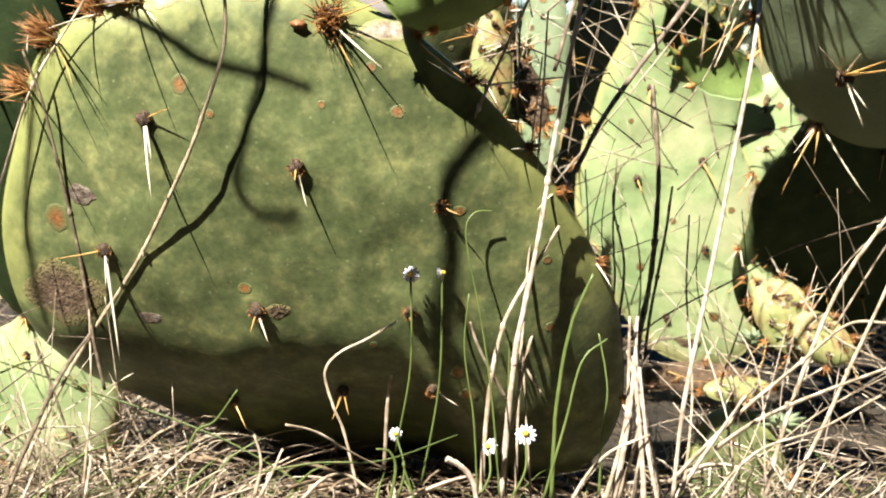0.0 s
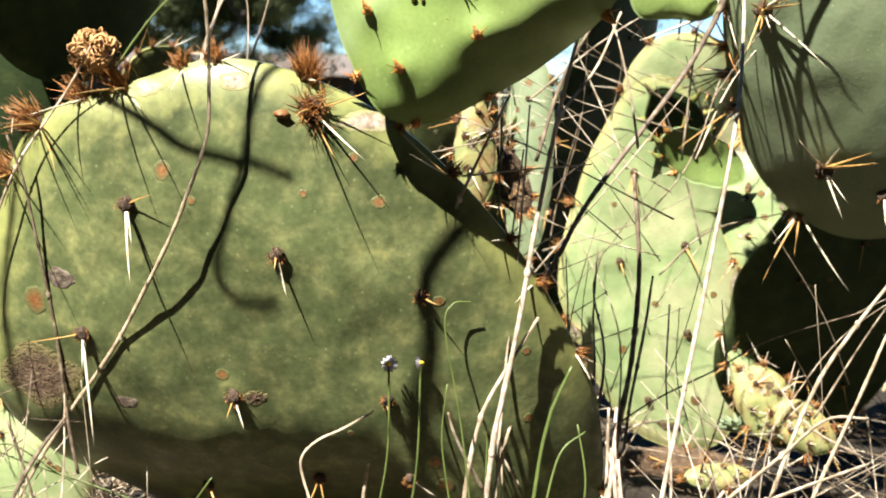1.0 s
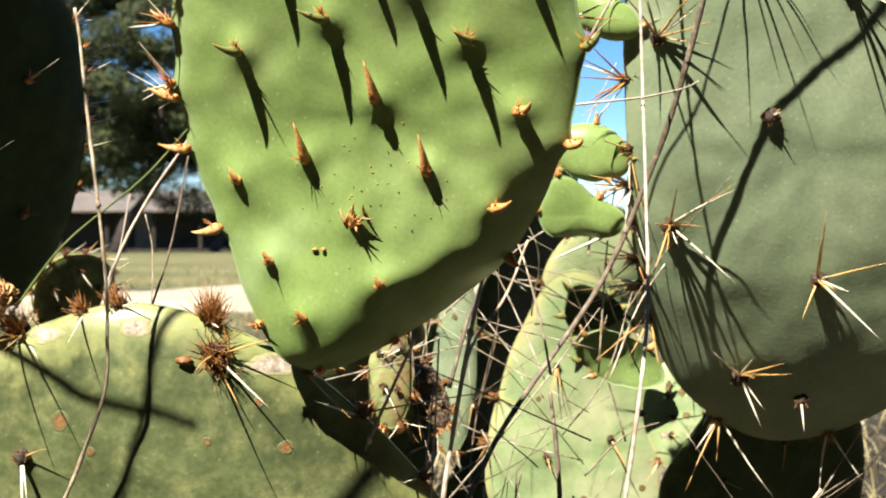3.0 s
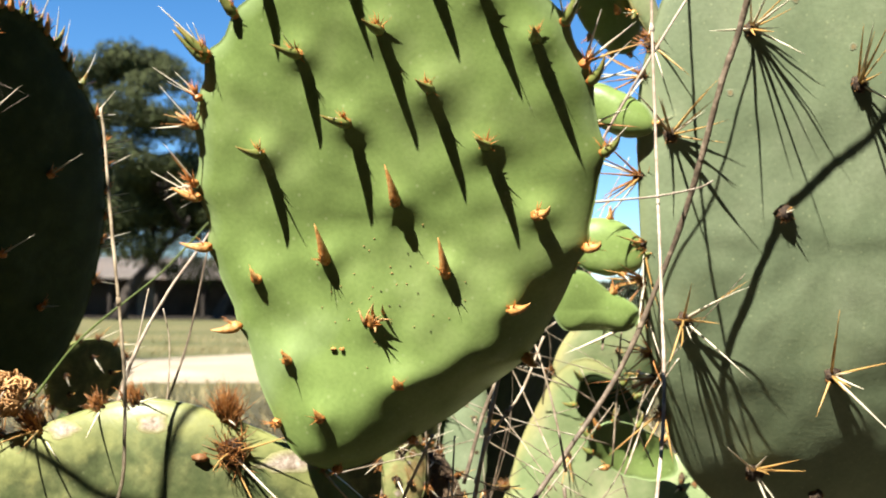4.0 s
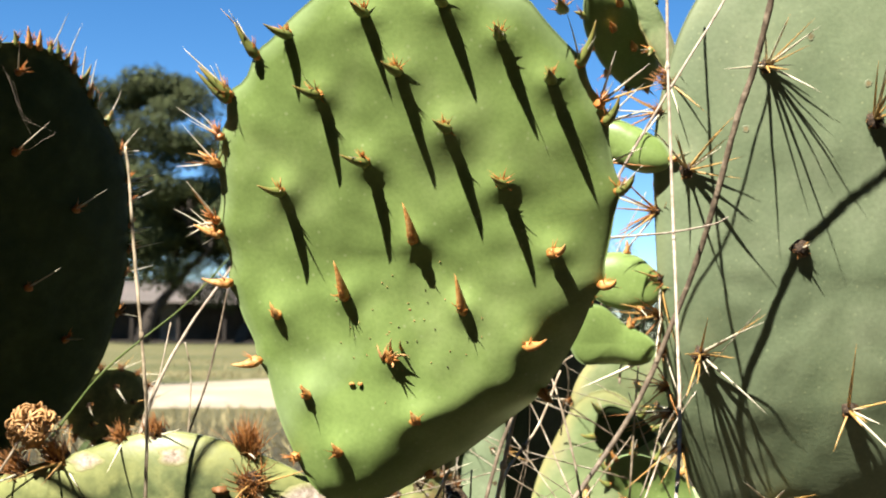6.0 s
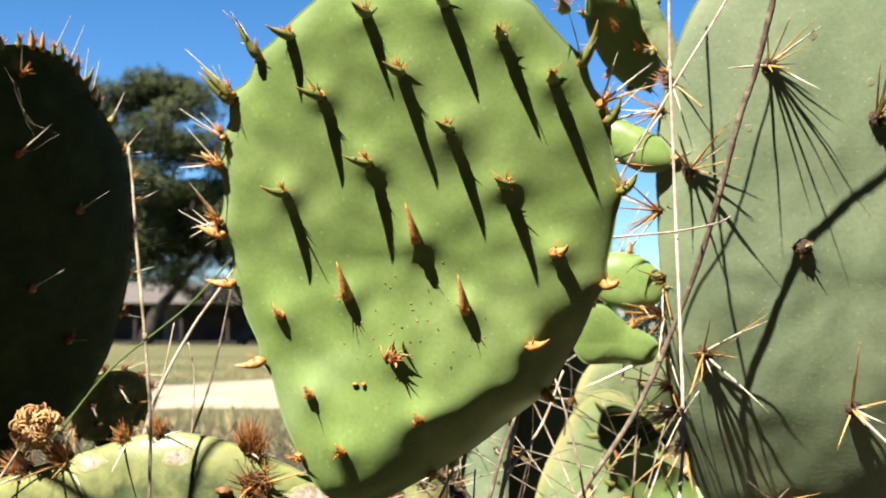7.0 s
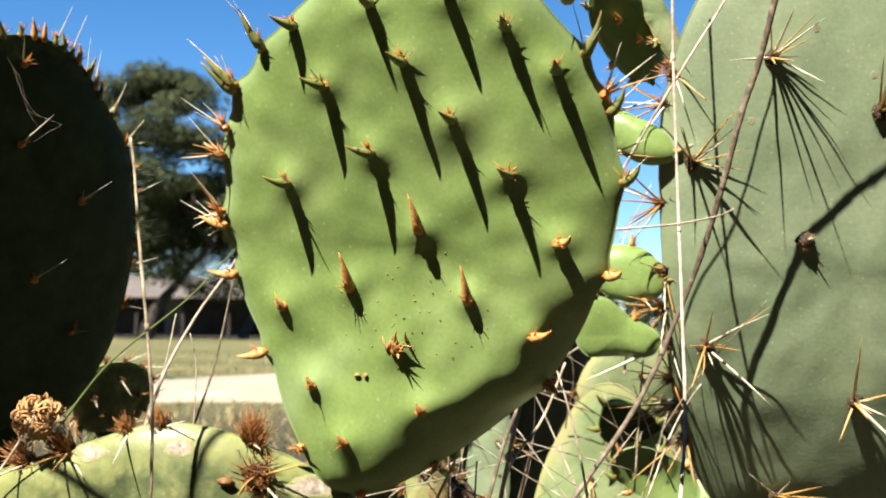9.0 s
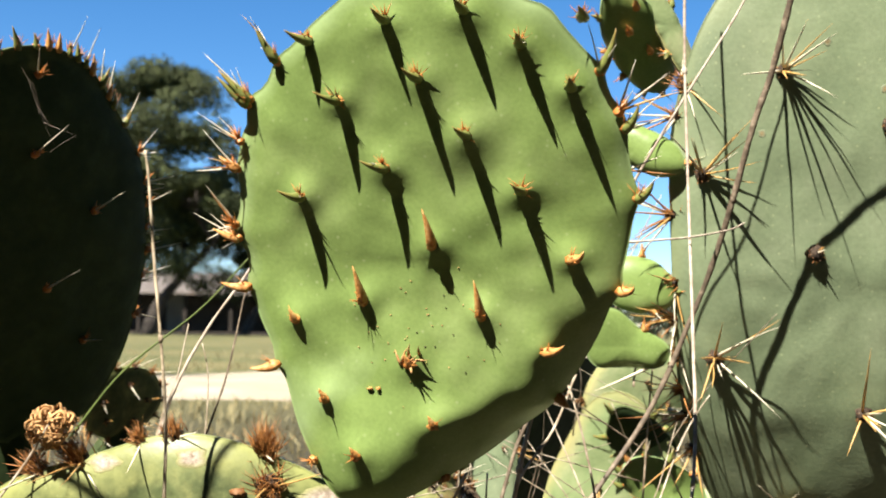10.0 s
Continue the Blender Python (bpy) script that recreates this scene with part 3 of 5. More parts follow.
def young_areole(pad, at, leaf=0.011, way=(-0.3, 0.6, 0.7), count=8, green=1.0, spine=0.0):
    """A fresh areole: an orange cup, orange bristles and a fleshy pointed leaf."""
    p, n = at
    g, rnd = Geo(), pad.rnd
    c = Geo()
    c.blob(p + n * 0.0006, 0.0025, 0.0022, 0.0016, 0, 0.25)
    part("areole", c, M_ORANGE, pad.ob, "orange woolly cushion")
    for k in range(count):
        d = jitter(rnd, n * 0.8 + Vector((0, 0.75, 0)), 0.40)
        g.spine(p + n * 0.0008, d, 0.0035 + 0.0055 * rnd.random(), 0.00046, 0, rnd.gauss(0, 0.1), 4, 2)
    bristles(pad, g, M_ORANGE)
    if spine:
        add_spines(pad, p, [(jitter(rnd, n + Vector((-0.1, 0.5, 0)), 0.3), spine, 0.0006, 2)])
    if leaf:
        w = Vector(way).normalized()
        h = Geo()
        curl = rnd.gauss(0, 0.10)
        pts = [p + w * (leaf * t) + n * (0.10 * leaf * math.sin(math.pi * 0.5 * t)) + Vector(((curl - 0.22) * leaf * t * t, 0.34 * leaf * t * t, -0.12 * leaf * t * t)) for t in (0, 0.12, 0.3, 0.5, 0.7, 0.88, 1.0)]
        k = 0.8 + leaf * 25
        h.tube(pts, [0.0022 * k, 0.0028 * k, 0.0024 * k, 0.0018 * k, 0.0012 * k, 0.0006 * k, 0.0001], 9, 0, 0.75)
        part("leaf", h, M_LEAF if green > 0.5 else M_DRIED, pad.ob, "fleshy pointed young leaf" if green > 0.5 else "orange shrivelled young leaf")


def scab(pad, x, y, rx, ry=None, mat=None, lift=0.00012, ring=0.4, label="rust-coloured corky spot"):
    """A thin corky patch that follows the skin."""
    ry = ry or rx
    g, rnd = Geo(), pad.rnd
    seg, off = 22, rnd.random() * 40
    verts, tips, faces = [], [], []
    for j, q in enumerate((0.0, 0.3, 0.55, 0.75, 0.92, 1.0)):
        for k in range(seg):
            a = 2 * math.pi * k / seg
            s = q * (1 + (0.25 if mat is None else 0.5) * noise.noise((math.cos(a) * 1.6 + off, math.sin(a) * 1.6, 0.5)) + 0.05 * noise.noise((math.cos(a) * 5 + off, math.sin(a) * 5, 2.5)))
            px, py = x + rx * s * math.cos(a), y + ry * s * math.sin(a)
            up = lift * (0.45 + 0.6 * noise.noise((px * 0.7, py * 0.7, off)) + ring * math.cos(q * 9.0)) * (1 - q ** 2) + 0.00008 if q < 1 else -0.0002
            p, n = pad.spot(px, py)
            verts.append(p + n * up)
            tips.append(q)
    for j in range(5):
        for k in range(seg):
            k2 = (k + 1) % seg
            faces.append((j * seg + k, (j + 1) * seg + k, (j + 1) * seg + k2, j * seg + k2))
    g.add(verts, faces, 0, tips)
    return part("scab", g, mat or M_SCAB, pad.ob, label)


def oval(rx, ry, egg=0.0, n=16, seed=0):
    """Radii of an egg-shaped outline, wider towards its top for egg above 0."""
    rnd = random.Random(seed)
    out = []
    for k in range(n):
        a = 2 * math.pi * k / n
        r = 1 / math.hypot(math.cos(a) / rx, math.sin(a) / ry)
        out.append(r * (1 + egg * math.sin(a)) * (1 + rnd.gauss(0, 0.022)))
    return out


def mm(values):
    return [v * 0.001 for v in values]


# the large old pad and the fresh one that grows from its rim
pear = thing("prickly_pear", (-0.06, 0.60, GROUND_Z), "prickly pear, mottled old pad with a fresh green one on it", "cactus", "prickly pears")
old_areoles = [(-72, 72), (4, 50), (75, 29), (-101, 2), (-22, -29), (58, -28), (17, -85), (69, -78), (-48, -97)]


def old_flex(x, y):
    """The lower part of the old pad bends back under itself."""
    d = -0.042 - y - 1.1 * max(0.0, x - 0.055) + 0.010 * noise.noise((x * 16, 2.7, 0.1)) + 0.004 * noise.noise((x * 60, 5.7, 0.1))
    side = -1.4 * max(0.0, x - 0.055) ** 2
    side -= 0.45 * (y - 0.05) ** 2
    return side - 0.6 * (math.hypot(d, 0.03) - 0.03) if d > 0 else side


def old_tint(x, y, q):
    """The old rim is yellow and corky above, green below."""
    return q - 0.35 * min(1.0, max(0.0, (-0.02 - y) / 0.06))


OLD = Pad(pear, (-0.0738, 0.5821, 0.1105), (-0.086, -0.977, -0.194), mm([149, 131, 124, 126, 133, 144, 149, 166, 161, 168, 172, 170, 176, 186, 192, 204, 212, 181]),
          0.026, M_OLD, label="broad old pad, olive green and mottled, with corky scars", bumps=old_areoles, bump=(0.0012, 0.012), wave=0.0012, flex=old_flex, power=(2.5, 0.62), seed=1, seg=150, rings=44, tint=old_tint)

IV, AM = 2, 3
worn_areole(OLD, -72, 72, [((0.12, -0.75, 0.5), 0.042, 0.0011, IV), ((0.25, -0.7, 0.45), 0.022, 0.0009, IV), ((0.8, 0.45, 0.4), 0.020, 0.0006, AM)], 18, 0.0042)
worn_areole(OLD, 4, 50, [((0.28, -0.8, 0.35), 0.022, 0.0010, IV), ((0.1, -0.4, 0.8), 0.010, 0.0008, AM)], 20, 0.0040)
worn_areole(OLD, 75, 29, [((0.7, -0.2, 0.5), 0.012, 0.0008, AM), ((0.1, 0.5, 0.6), 0.010, 0.0007, AM)], 16, 0.0034)
worn_areole(OLD, -101, 2, [((0.16, -0.85, 0.35), 0.058, 0.0012, IV), ((-0.9, -0.1, 0.4), 0.026, 0.0007, AM), ((0.2, -0.6, 0.6), 0.02, 0.0008, IV)], 16, 0.0040)
worn_areole(OLD, -22, -29, [((0.35, -0.7, 0.4), 0.018, 0.0009, IV), ((-0.2, -0.7, 0.5), 0.012, 0.0007, AM)], 18, 0.0044)
worn_areole(OLD, 58, -28, [((0.1, -0.6, 0.6), 0.012, 0.0008, AM)], 18, 0.0036)
worn_areole(OLD, 17, -85, [((-0.3, -0.8, 0.4), 0.018, 0.0008, AM), ((0.2, -0.8, 0.4), 0.015, 0.0008, AM)], 16, 0.0036)
worn_areole(OLD, 69, -78, [((0.8, -0.4, 0.4), 0.016, 0.0007, IV)], 20, 0.0036)
worn_areole(OLD, -48, -97, [((0.5, -0.5, 0.7), 0.02, 0.0008, AM)], 12, 0.0036)
bristle_tuft(OLD, OLD.spot(20, 119), 85, 0.014, 1.0, [((0.0, 0.2, 0.9), 0.046, 0.0009, AM), ((0.75, -0.55, 0.5), 0.040, 0.0010, IV), ((0.4, -0.7, 0.5), 0.03, 0.0009, AM), ((0.9, 0.3, 0.3), 0.035, 0.0008, AM)], base=0.0068)
for x, y, count, size in ((-127, 110, 90, 0.017), (-145, 84, 80, 0.015), (-79, 128, 90, 0.016), (-100, 122, 70, 0.014), (89, 87, 34, 0.010), (120, 53, 30, 0.009),
                          (132, 28, 30, 0.009), (153, -13, 26, 0.009), (168, -100, 26, 0.009), (17, 142, 110, 0.018), (-30, 142, 60, 0.010), (-48, 140, 50, 0.010), (62, 110, 40, 0.010)):
    rr = OLD.rnd
    bristle_tuft(OLD, OLD.rim(x, y), count, size, 0.58, [(jitter(rr, Vector((0.3, 0.1, 0.9)), 0.5), 0.02 + 0.022 * rr.random(), 0.0008, rr.choice((IV, AM))) for k in range(rr.choice((1, 1, 2)))], base=0.0052 if count > 50 else 0.0034)
for x, y, r, ry in ((-54, 89, 5.0, 6), (-128, 17, 7.5, 8.5), (17, 80, 2.4, 2.4), (54, 76, 4, 3.6), (-28, -17, 4, 3.6), (82, -66, 5, 4.6), (87, -81, 5, 5), (84, 26, 3.6, 3), (-39, 75, 2.6, 2.4),
                    (41, 97, 2.8, 2.8), (128, -5, 2.5, 2.5), (130, -43, 3, 3), (38, -49, 2, 2)):
    scab(OLD, x, y, r, ry)
scab(OLD, -11, -30, 7, 5, M_BARK, 0.0008, 0.1, "grey-brown dried patch")
scab(OLD, -82, -38, 7, 4, M_GREYCORK, 0.0006, 0.1, "grey corky patch")
scab(OLD, -111, 30, 9, 6, M_GREYCORK, 0.0008, 0.1, "grey cracked corky patch")
scab(OLD, -132, -28, 27, 20, M_BARK, 0.0012, 0.1, "large rough brown scar")
scab(OLD, -63, 128, 10, 4.4, M_CORK, 0.0006, 0.0, "whitish corky scar on the rim")
scab(OLD, -19, 132, 9, 4.6, M_CORK, 0.0006, 0.0, "whitish corky scar on the rim")
scab(OLD, 46, 113, 17, 4.5, M_CORK, 0.0005, 0.0, "whitish corky scar on the rim")


def dried_flower(pad, at, r):
    """A withered flower: a ball of curled tan petals."""
    p, n = at
    g, rnd = Geo(), pad.rnd
    g.blob(p + n * r * 0.8, r * 0.6, r * 0.6, r * 0.5, 0, 0.3)
    for i in range(150):
        d = jitter(rnd, n * 0.4, 0.8)
        a = d.orthogonal().normalized()
        a = (Matrix.Rotation(rnd.random() * 6.28, 3, d) @ a).normalized()
        c = p + n * r * 0.9 + d * r * (0.55 + 0.3 * rnd.random())
        k = r * (0.14 + 0.16 * rnd.random())
        pts = [c + d * (math.sin(t) * k * 1.1) + a * (math.cos(t) * k) for t in (0.0, 0.6, 1.2, 1.8, 2.5, 3.3)]
        g.tube(pts, [r * 0.055] * 5 + [r * 0.015], 5, 0, 0.4)
    part("dried_flower", g, M_DRYPETAL, pad.ob, "withered tan flower with curled petals")


for x, y, ways in ((-127, 110, ((0.25, 0.3, 0.9), (0.0, 0.2, 0.9), (0.5, 0.1, 0.8))), (-145, 84, ((0.3, 0.35, 0.85), (0.1, 0.1, 0.9))), (-79, 128, ((0.3, 0.2, 0.9), (-0.1, 0.15, 0.95)))):
    add_spines(OLD, OLD.rim(x, y)[0], [(Vector(w), 0.036 + 0.02 * OLD.rnd.random(), 0.0008, AM) for w in ways])
dried_flower(OLD, (OLD.rim(-94, 134)[0] + Vector((-0.004, 0.008, 0)), Vector((0, 1, 0.2))), 0.0125)

fresh_face = [(-51, 98), (-15, 106), (19, 109), (43, 94), (69, 104), (-38, 72), (-1, 81), (64, 75), (19, 56), (-18, 42), (-58, 29), (42, 31), (2, 7), (63, 0), (-31, -19), (23, -25), (51, -42), (-64, -28), (-10, -47), (-50, -64), (1, -74), (-35, -89)]

fresh_rim = ((2, -102, 0.004, 0), (-32, -121, 0.003, 0), (50, -65, 0.011, 0), (79, -15, 0.012, 0), (89, 25, 0.012, 1), (85, 55, 0.012, 1), (82, 62, 0.0, 1), (75, 80, 0.016, 1), (-67, 90, 0.013, 1), (-78, 70, 0.013, 1),
                       (-76, 65, 0.013, 1), (-86, 53, 0.0, 1), (-92, 42, 0.008, 0), (-89, 8, 0.010, 0), (-94, 15, 0.0, 1), (-90, -15, 0.010, 0), (-75, -50, 0.011, 0), (-60, -98, 0.004, 0))


def fold(x, y):
    """How far a place lies past the line along which the fresh pad folds back."""
    return 0.62 * x - 0.78 * y - 0.053 + 0.009 * noise.noise((x * 26, y * 26, 9.1)) + 0.002 * noise.noise((x * 60, y * 60, 3.1))


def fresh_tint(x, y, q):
    """Pale bloom on the young pad's foot; the fold's shade put into its colour."""
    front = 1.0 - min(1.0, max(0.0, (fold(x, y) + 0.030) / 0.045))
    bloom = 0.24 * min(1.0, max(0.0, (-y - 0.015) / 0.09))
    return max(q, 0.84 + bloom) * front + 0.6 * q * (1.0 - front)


def fresh_flex(x, y):
    """Cupped towards the sun at its foot, with one side of the foot folded back."""
    d = fold(x, y)
    low = min(1.0, max(0.0, (0.010 - y) / 0.15))
    high = y - 0.03
    w = -19.0 * d * d if d > 0 else 0.0
    w += 0.022 * (0.5 - 0.5 * math.cos(math.pi * low))
    for bx, by in ((0.052, -0.068), (0.004, -0.102)):
        w += 0.0030 * math.exp(-((x - bx) ** 2 + (y - by) ** 2) / 0.00016)
    return w + (0.06 * (math.hypot(high, 0.03) - 0.03) if high > 0 else 0.0)


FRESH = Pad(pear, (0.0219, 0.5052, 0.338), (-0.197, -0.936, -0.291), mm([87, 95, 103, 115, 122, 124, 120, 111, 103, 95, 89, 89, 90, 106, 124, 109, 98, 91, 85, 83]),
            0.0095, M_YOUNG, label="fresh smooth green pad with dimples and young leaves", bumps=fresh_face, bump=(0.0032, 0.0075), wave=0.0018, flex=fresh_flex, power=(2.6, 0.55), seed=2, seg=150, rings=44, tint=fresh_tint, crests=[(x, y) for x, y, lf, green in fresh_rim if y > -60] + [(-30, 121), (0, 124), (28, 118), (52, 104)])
for x, y in fresh_face:
    if y > 20:
        young_areole(FRESH, FRESH.spot(x, y), 0.0135, (-0.13 + 0.0055 * x + FRESH.rnd.gauss(0, 0.08), 0.06, 1.0), 20, 1.0, 0.014 if FRESH.rnd.random() > 0.4 else 0)
    elif y > -45 and abs(x) < 45:
        young_areole(FRESH, FRESH.spot(x, y), 0.014, (0.02, 0.9, 0.35), 8, 0.0)
    elif x > 45:
        young_areole(FRESH, FRESH.spot(x, y), 0.012, (0.85, 0.1, 0.5), 6, 0.0)
    else:
        young_areole(FRESH, FRESH.spot(x, y), 0.0055, (-0.1, 0.7, 0.6), 3, 0.0)
for x, y, lf, green in fresh_rim:
    p, n = FRESH.rim(x, y)
    p = p + Vector((0, 0, 0.0035))
    lively = y > 0
    young_areole(FRESH, (p, Vector((n.x, n.y, 0.55)).normalized()), lf, (n.x, n.y + 0.15, 0.45), 20 if lively else 7, green, 0.024 if lively and FRESH.rnd.random() > 0.35 else 0)
    if lively:
        add_spines(FRESH, p, [(jitter(FRESH.rnd, n + Vector((0, 0.35, 0.2)), 0.35), 0.010 + 0.012 * FRESH.rnd.random(), 0.0006, FRESH.rnd.choice((1, 2, 2))) for k in range(2)])


for x, y, lines in ((-78, 70, [((-0.72, 0.78, 0.2), 0.030, 0.0009, IV)]), (-67, 90, [((-0.45, 0.88, 0.2), 0.026, 0.0008, AM)]), (-92, 42, [((-0.98, -0.05, 0.2), 0.021, 0.0008, IV), ((-0.85, 0.45, 0.3), 0.016, 0.0007, AM)]),
                    (-94, 15, [((-0.90, -0.35, 0.2), 0.018, 0.0008, IV)]), (82, 62, [((0.30, 0.92, 0.2), 0.024, 0.0009, IV), ((0.78, 0.62, 0.2), 0.028, 0.0009, IV), ((0.92, 0.38, 0.2), 0.030, 0.0008, AM)]),
                    (85, 55, [((0.95, 0.20, 0.3), 0.022, 0.0008, IV)]), (88, 38, [((0.95, -0.10, 0.2), 0.020, 0.0007, 1), ((0.85, 0.40, 0.2), 0.016, 0.0007, IV)])):
    add_spines(FRESH, FRESH.rim(x, y)[0], lines)


def specks(pad, places, mat, size, name, label):
    """Tiny crumbs lying on a pad."""
    for x, y in places:
        p, n = pad.spot(x, y)
        g = Geo()
        g.blob(p + n * size * 0.6, size * (1 + 0.5 * pad.rnd.random()), size * 0.8, size * 0.8, 0, 0.3, 7, 5)
        part(name, g, mat, pad.ob, label)


specks(OLD, [(6, 117)], M_SCAB, 0.0029, "knob", "round pinkish-brown corky knob")
specks(FRESH, [(-29, -59), (-25, -59)], M_DRIED, 0.0011, "husk", "tiny orange husk")
specks(FRESH, [(FRESH.rnd.gauss(-6, 13), FRESH.rnd.gauss(-30, 9)) for k in range(7)], M_WOOL, 0.00032, "crumb", "dark crumb")
specks(FRESH, [(FRESH.rnd.gauss(-4, 20), FRESH.rnd.gauss(-32, 16)) for k in range(34)], M_DRYPETAL, 0.00028, "fleck", "pale dry fleck")
for k in range(9):
    p, n = FRESH.spot(-10 + FRESH.rnd.gauss(0, 2.5), -47 + FRESH.rnd.gauss(0, 2.5))
    g = Geo()
    g.spine(p, jitter(FRESH.rnd, Vector((0.1, 0.8, 0.5)), 0.5), 0.006 + 0.005 * FRESH.rnd.random(), 0.0009, 0, 0.2, 5, 3)
    part("bract", g, M_DRYPETAL, FRESH.ob, "dry straw-coloured bract")

# the grey-green pad, with small pads on its rim
grey = thing("prickly_pear", (0.30, 0.72, GROUND_Z), "prickly pear with a tall grey-green pad and budding small pads", "cactus", "prickly pears")


def grey_flex(x, y):
    """Bent back towards its foot."""
    d = 0.020 - y + 0.020 * noise.noise((x * 9, y * 16, 0.5)) + 0.005 * noise.noise((x * 30, y * 50, 2.5))
    return -1.15 * d * d if d > 0 else 0.0


GREY = Pad(grey, (0.2765, 0.656, 0.3336), (-0.07, -0.985, -0.14), mm([115, 125, 149, 185, 216, 198, 155, 122, 110, 115, 135, 170, 194, 181, 150, 130]),
           0.013, M_GREY, label="tall smooth grey-green pad", wave=0.0014, flex=grey_flex, power=(3.0, 0.6), seed=3, seg=140, rings=40,
           bumps=[(-51, 125), (10, 94), (-31, 20), (-85, -44), (2, -76), (-95, 65), (-35, -141), (5, -158)], bump=(0.0012, 0.012))
worn_areole(GREY, -51, 125, [((0.75, -0.42, 0.5), 0.036, 0.0010, IV), ((0.25, 0.75, 0.5), 0.034, 0.0008, AM), ((0.5, 0.6, 0.6), 0.040, 0.0008, AM), ((0.6, 0.3, 0.7), 0.03, 0.0007, AM), ((0.85, 0.0, 0.4), 0.016, 0.0007, IV)], 14, 0.0042)
worn_areole(GREY, 10, 94, [((0.6, -0.5, 0.6), 0.036, 0.0010, IV), ((0.3, 0.6, 0.6), 0.03, 0.0008, AM)], 14, 0.0052)
worn_areole(GREY, -31, 20, [((0.3, 0.2, 0.8), 0.010, 0.0009, IV), ((0.5, 0.5, 0.6), 0.008, 0.0007, AM)], 26, 0.0050)
worn_areole(GREY, -85, -44, [((0.78, -0.62, 0.45), 0.052, 0.0010, IV), ((-0.35, -0.85, 0.45), 0.036, 0.0010, AM), ((0.7, 0.55, 0.6), 0.05, 0.0009, AM), ((0.2, -0.6, 0.5), 0.016, 0.0009, IV), ((0.1, 0.2, 0.9), 0.04, 0.0008, AM)], 14, 0.0050)
worn_areole(GREY, 2, -76, [((0.7, -0.7, 0.45), 0.050, 0.0012, IV), ((-0.45, -0.75, 0.45), 0.028, 0.0010, AM), ((0.8, 0.4, 0.6), 0.045, 0.0009, AM)], 14, 0.0052)
worn_areole(GREY, -95, 65, [((0.9, -0.2, 0.4), 0.032, 0.0009, AM), ((0.45, 0.75, 0.5), 0.045, 0.0008, AM), ((0.7, 0.6, 0.5), 0.034, 0.0008, AM), ((-0.6, 0.5, 0.5), 0.014, 0.0008, AM), ((0.5, 0.1, 0.8), 0.045, 0.0008, AM)], 14, 0.0046)
worn_areole(GREY, -35, -141, [((0.32, -0.85, 0.4), 0.034, 0.0011, IV), ((0.5, -0.7, 0.5), 0.026, 0.0009, IV)], 14, 0.0056)
worn_areole(GREY, 5, -158, [((0.0, -0.8, 0.5), 0.020, 0.0010, IV)], 20, 0.0044)
for x, y, sp in ((-100, 111, [((0.6, -0.6, 0.6), 0.034, 0.0009, AM), ((0.2, -0.7, 0.6), 0.028, 0.0009, IV)]), (-111, 0, [((-0.1, -0.9, 0.4), 0.030, 0.0009, IV), ((-0.7, 0.3, 0.5), 0.024, 0.0009, AM), ((0.1, -0.9, 0.3), 0.04, 0.0008, AM)]),
                 (-94, -107, [((0.1, -0.9, 0.4), 0.034, 0.0012, AM), ((-0.8, -0.5, 0.5), 0.05, 0.0010, AM), ((-0.4, -0.8, 0.4), 0.03, 0.0010, AM)]), (-112, 76, []), (-112, -45, [((-0.85, -0.4, 0.5), 0.062, 0.0018, IV), ((0.2, -0.9, 0.5), 0.03, 0.0009, IV)]),
                 (-42, -179, [((-0.55, -0.8, 0.5), 0.055, 0.0010, AM), ((0.45, -0.85, 0.4), 0.060, 0.0010, IV), ((-0.15, -0.9, 0.5), 0.030, 0.0010, AM), ((-0.6, -0.6, 0.5), 0.03, 0.001, IV)]), (33, -193, [((0.5, -0.85, 0.4), 0.04, 0.0010, IV), ((-0.3, -0.85, 0.4), 0.04, 0.0012, IV)])):
    bristle_tuft(GREY, GREY.rim(x, y), 30, 0.010, 0.8, sp, base=0.0040)
for x, y in ((-112, 41), (-111, -22), (-109, -71), (-105, 95), (-106, -89)):
    rr = GREY.rnd
    bristle_tuft(GREY, GREY.rim(x, y), 22, 0.009, 0.9, [(jitter(rr, Vector((-0.75, 0.05, 0.35)), 0.5), 0.022 + 0.026 * rr.random(), 0.0008, rr.choice((AM, IV, 1, 1))) for k in range(8)], base=0.0034)

add_spines(GREY, GREY.rim(-111, -22)[0], [((-0.95, 0.05, 0.40), 0.032, 0.0012, AM), ((-0.90, 0.28, 0.40), 0.030, 0.0011, AM), ((-0.85, -0.15, 0.50), 0.024, 0.0011, AM), ((-0.25, -0.92, 0.40), 0.034, 0.0010, IV), ((-0.10, -0.95, 0.35), 0.026, 0.0010, AM)])
add_spines(GREY, GREY.rim(-112, 41)[0], [((-0.90, 0.10, 0.3), 0.034, 0.0009, 1), ((-0.80, -0.35, 0.4), 0.030, 0.0009, 1), ((-0.70, 0.60, 0.3), 0.036, 0.0010, 1), ((-0.85, 0.30, 0.2), 0.040, 0.0008, IV)])


def rnd_am(pad):
    return pad.rnd.choice((AM, AM, IV))


for x, y in ((-51, 125), (10, 94), (-85, -44), (2, -76), (-95, 65), (-35, -141)):
    p, n = GREY.spot(x, y)
    add_spines(GREY, p, [(jitter(GREY.rnd, Vector((0.05, 0.25, 0.95)), 0.30), 0.034 + 0.026 * GREY.rnd.random(), 0.0011, rnd_am(GREY)) for k in range(6)])
for x, y in ((-26, 142), (7, 115), (-62, 89)):
    scab(GREY, x, y, 2.4, None, M_SPOT)


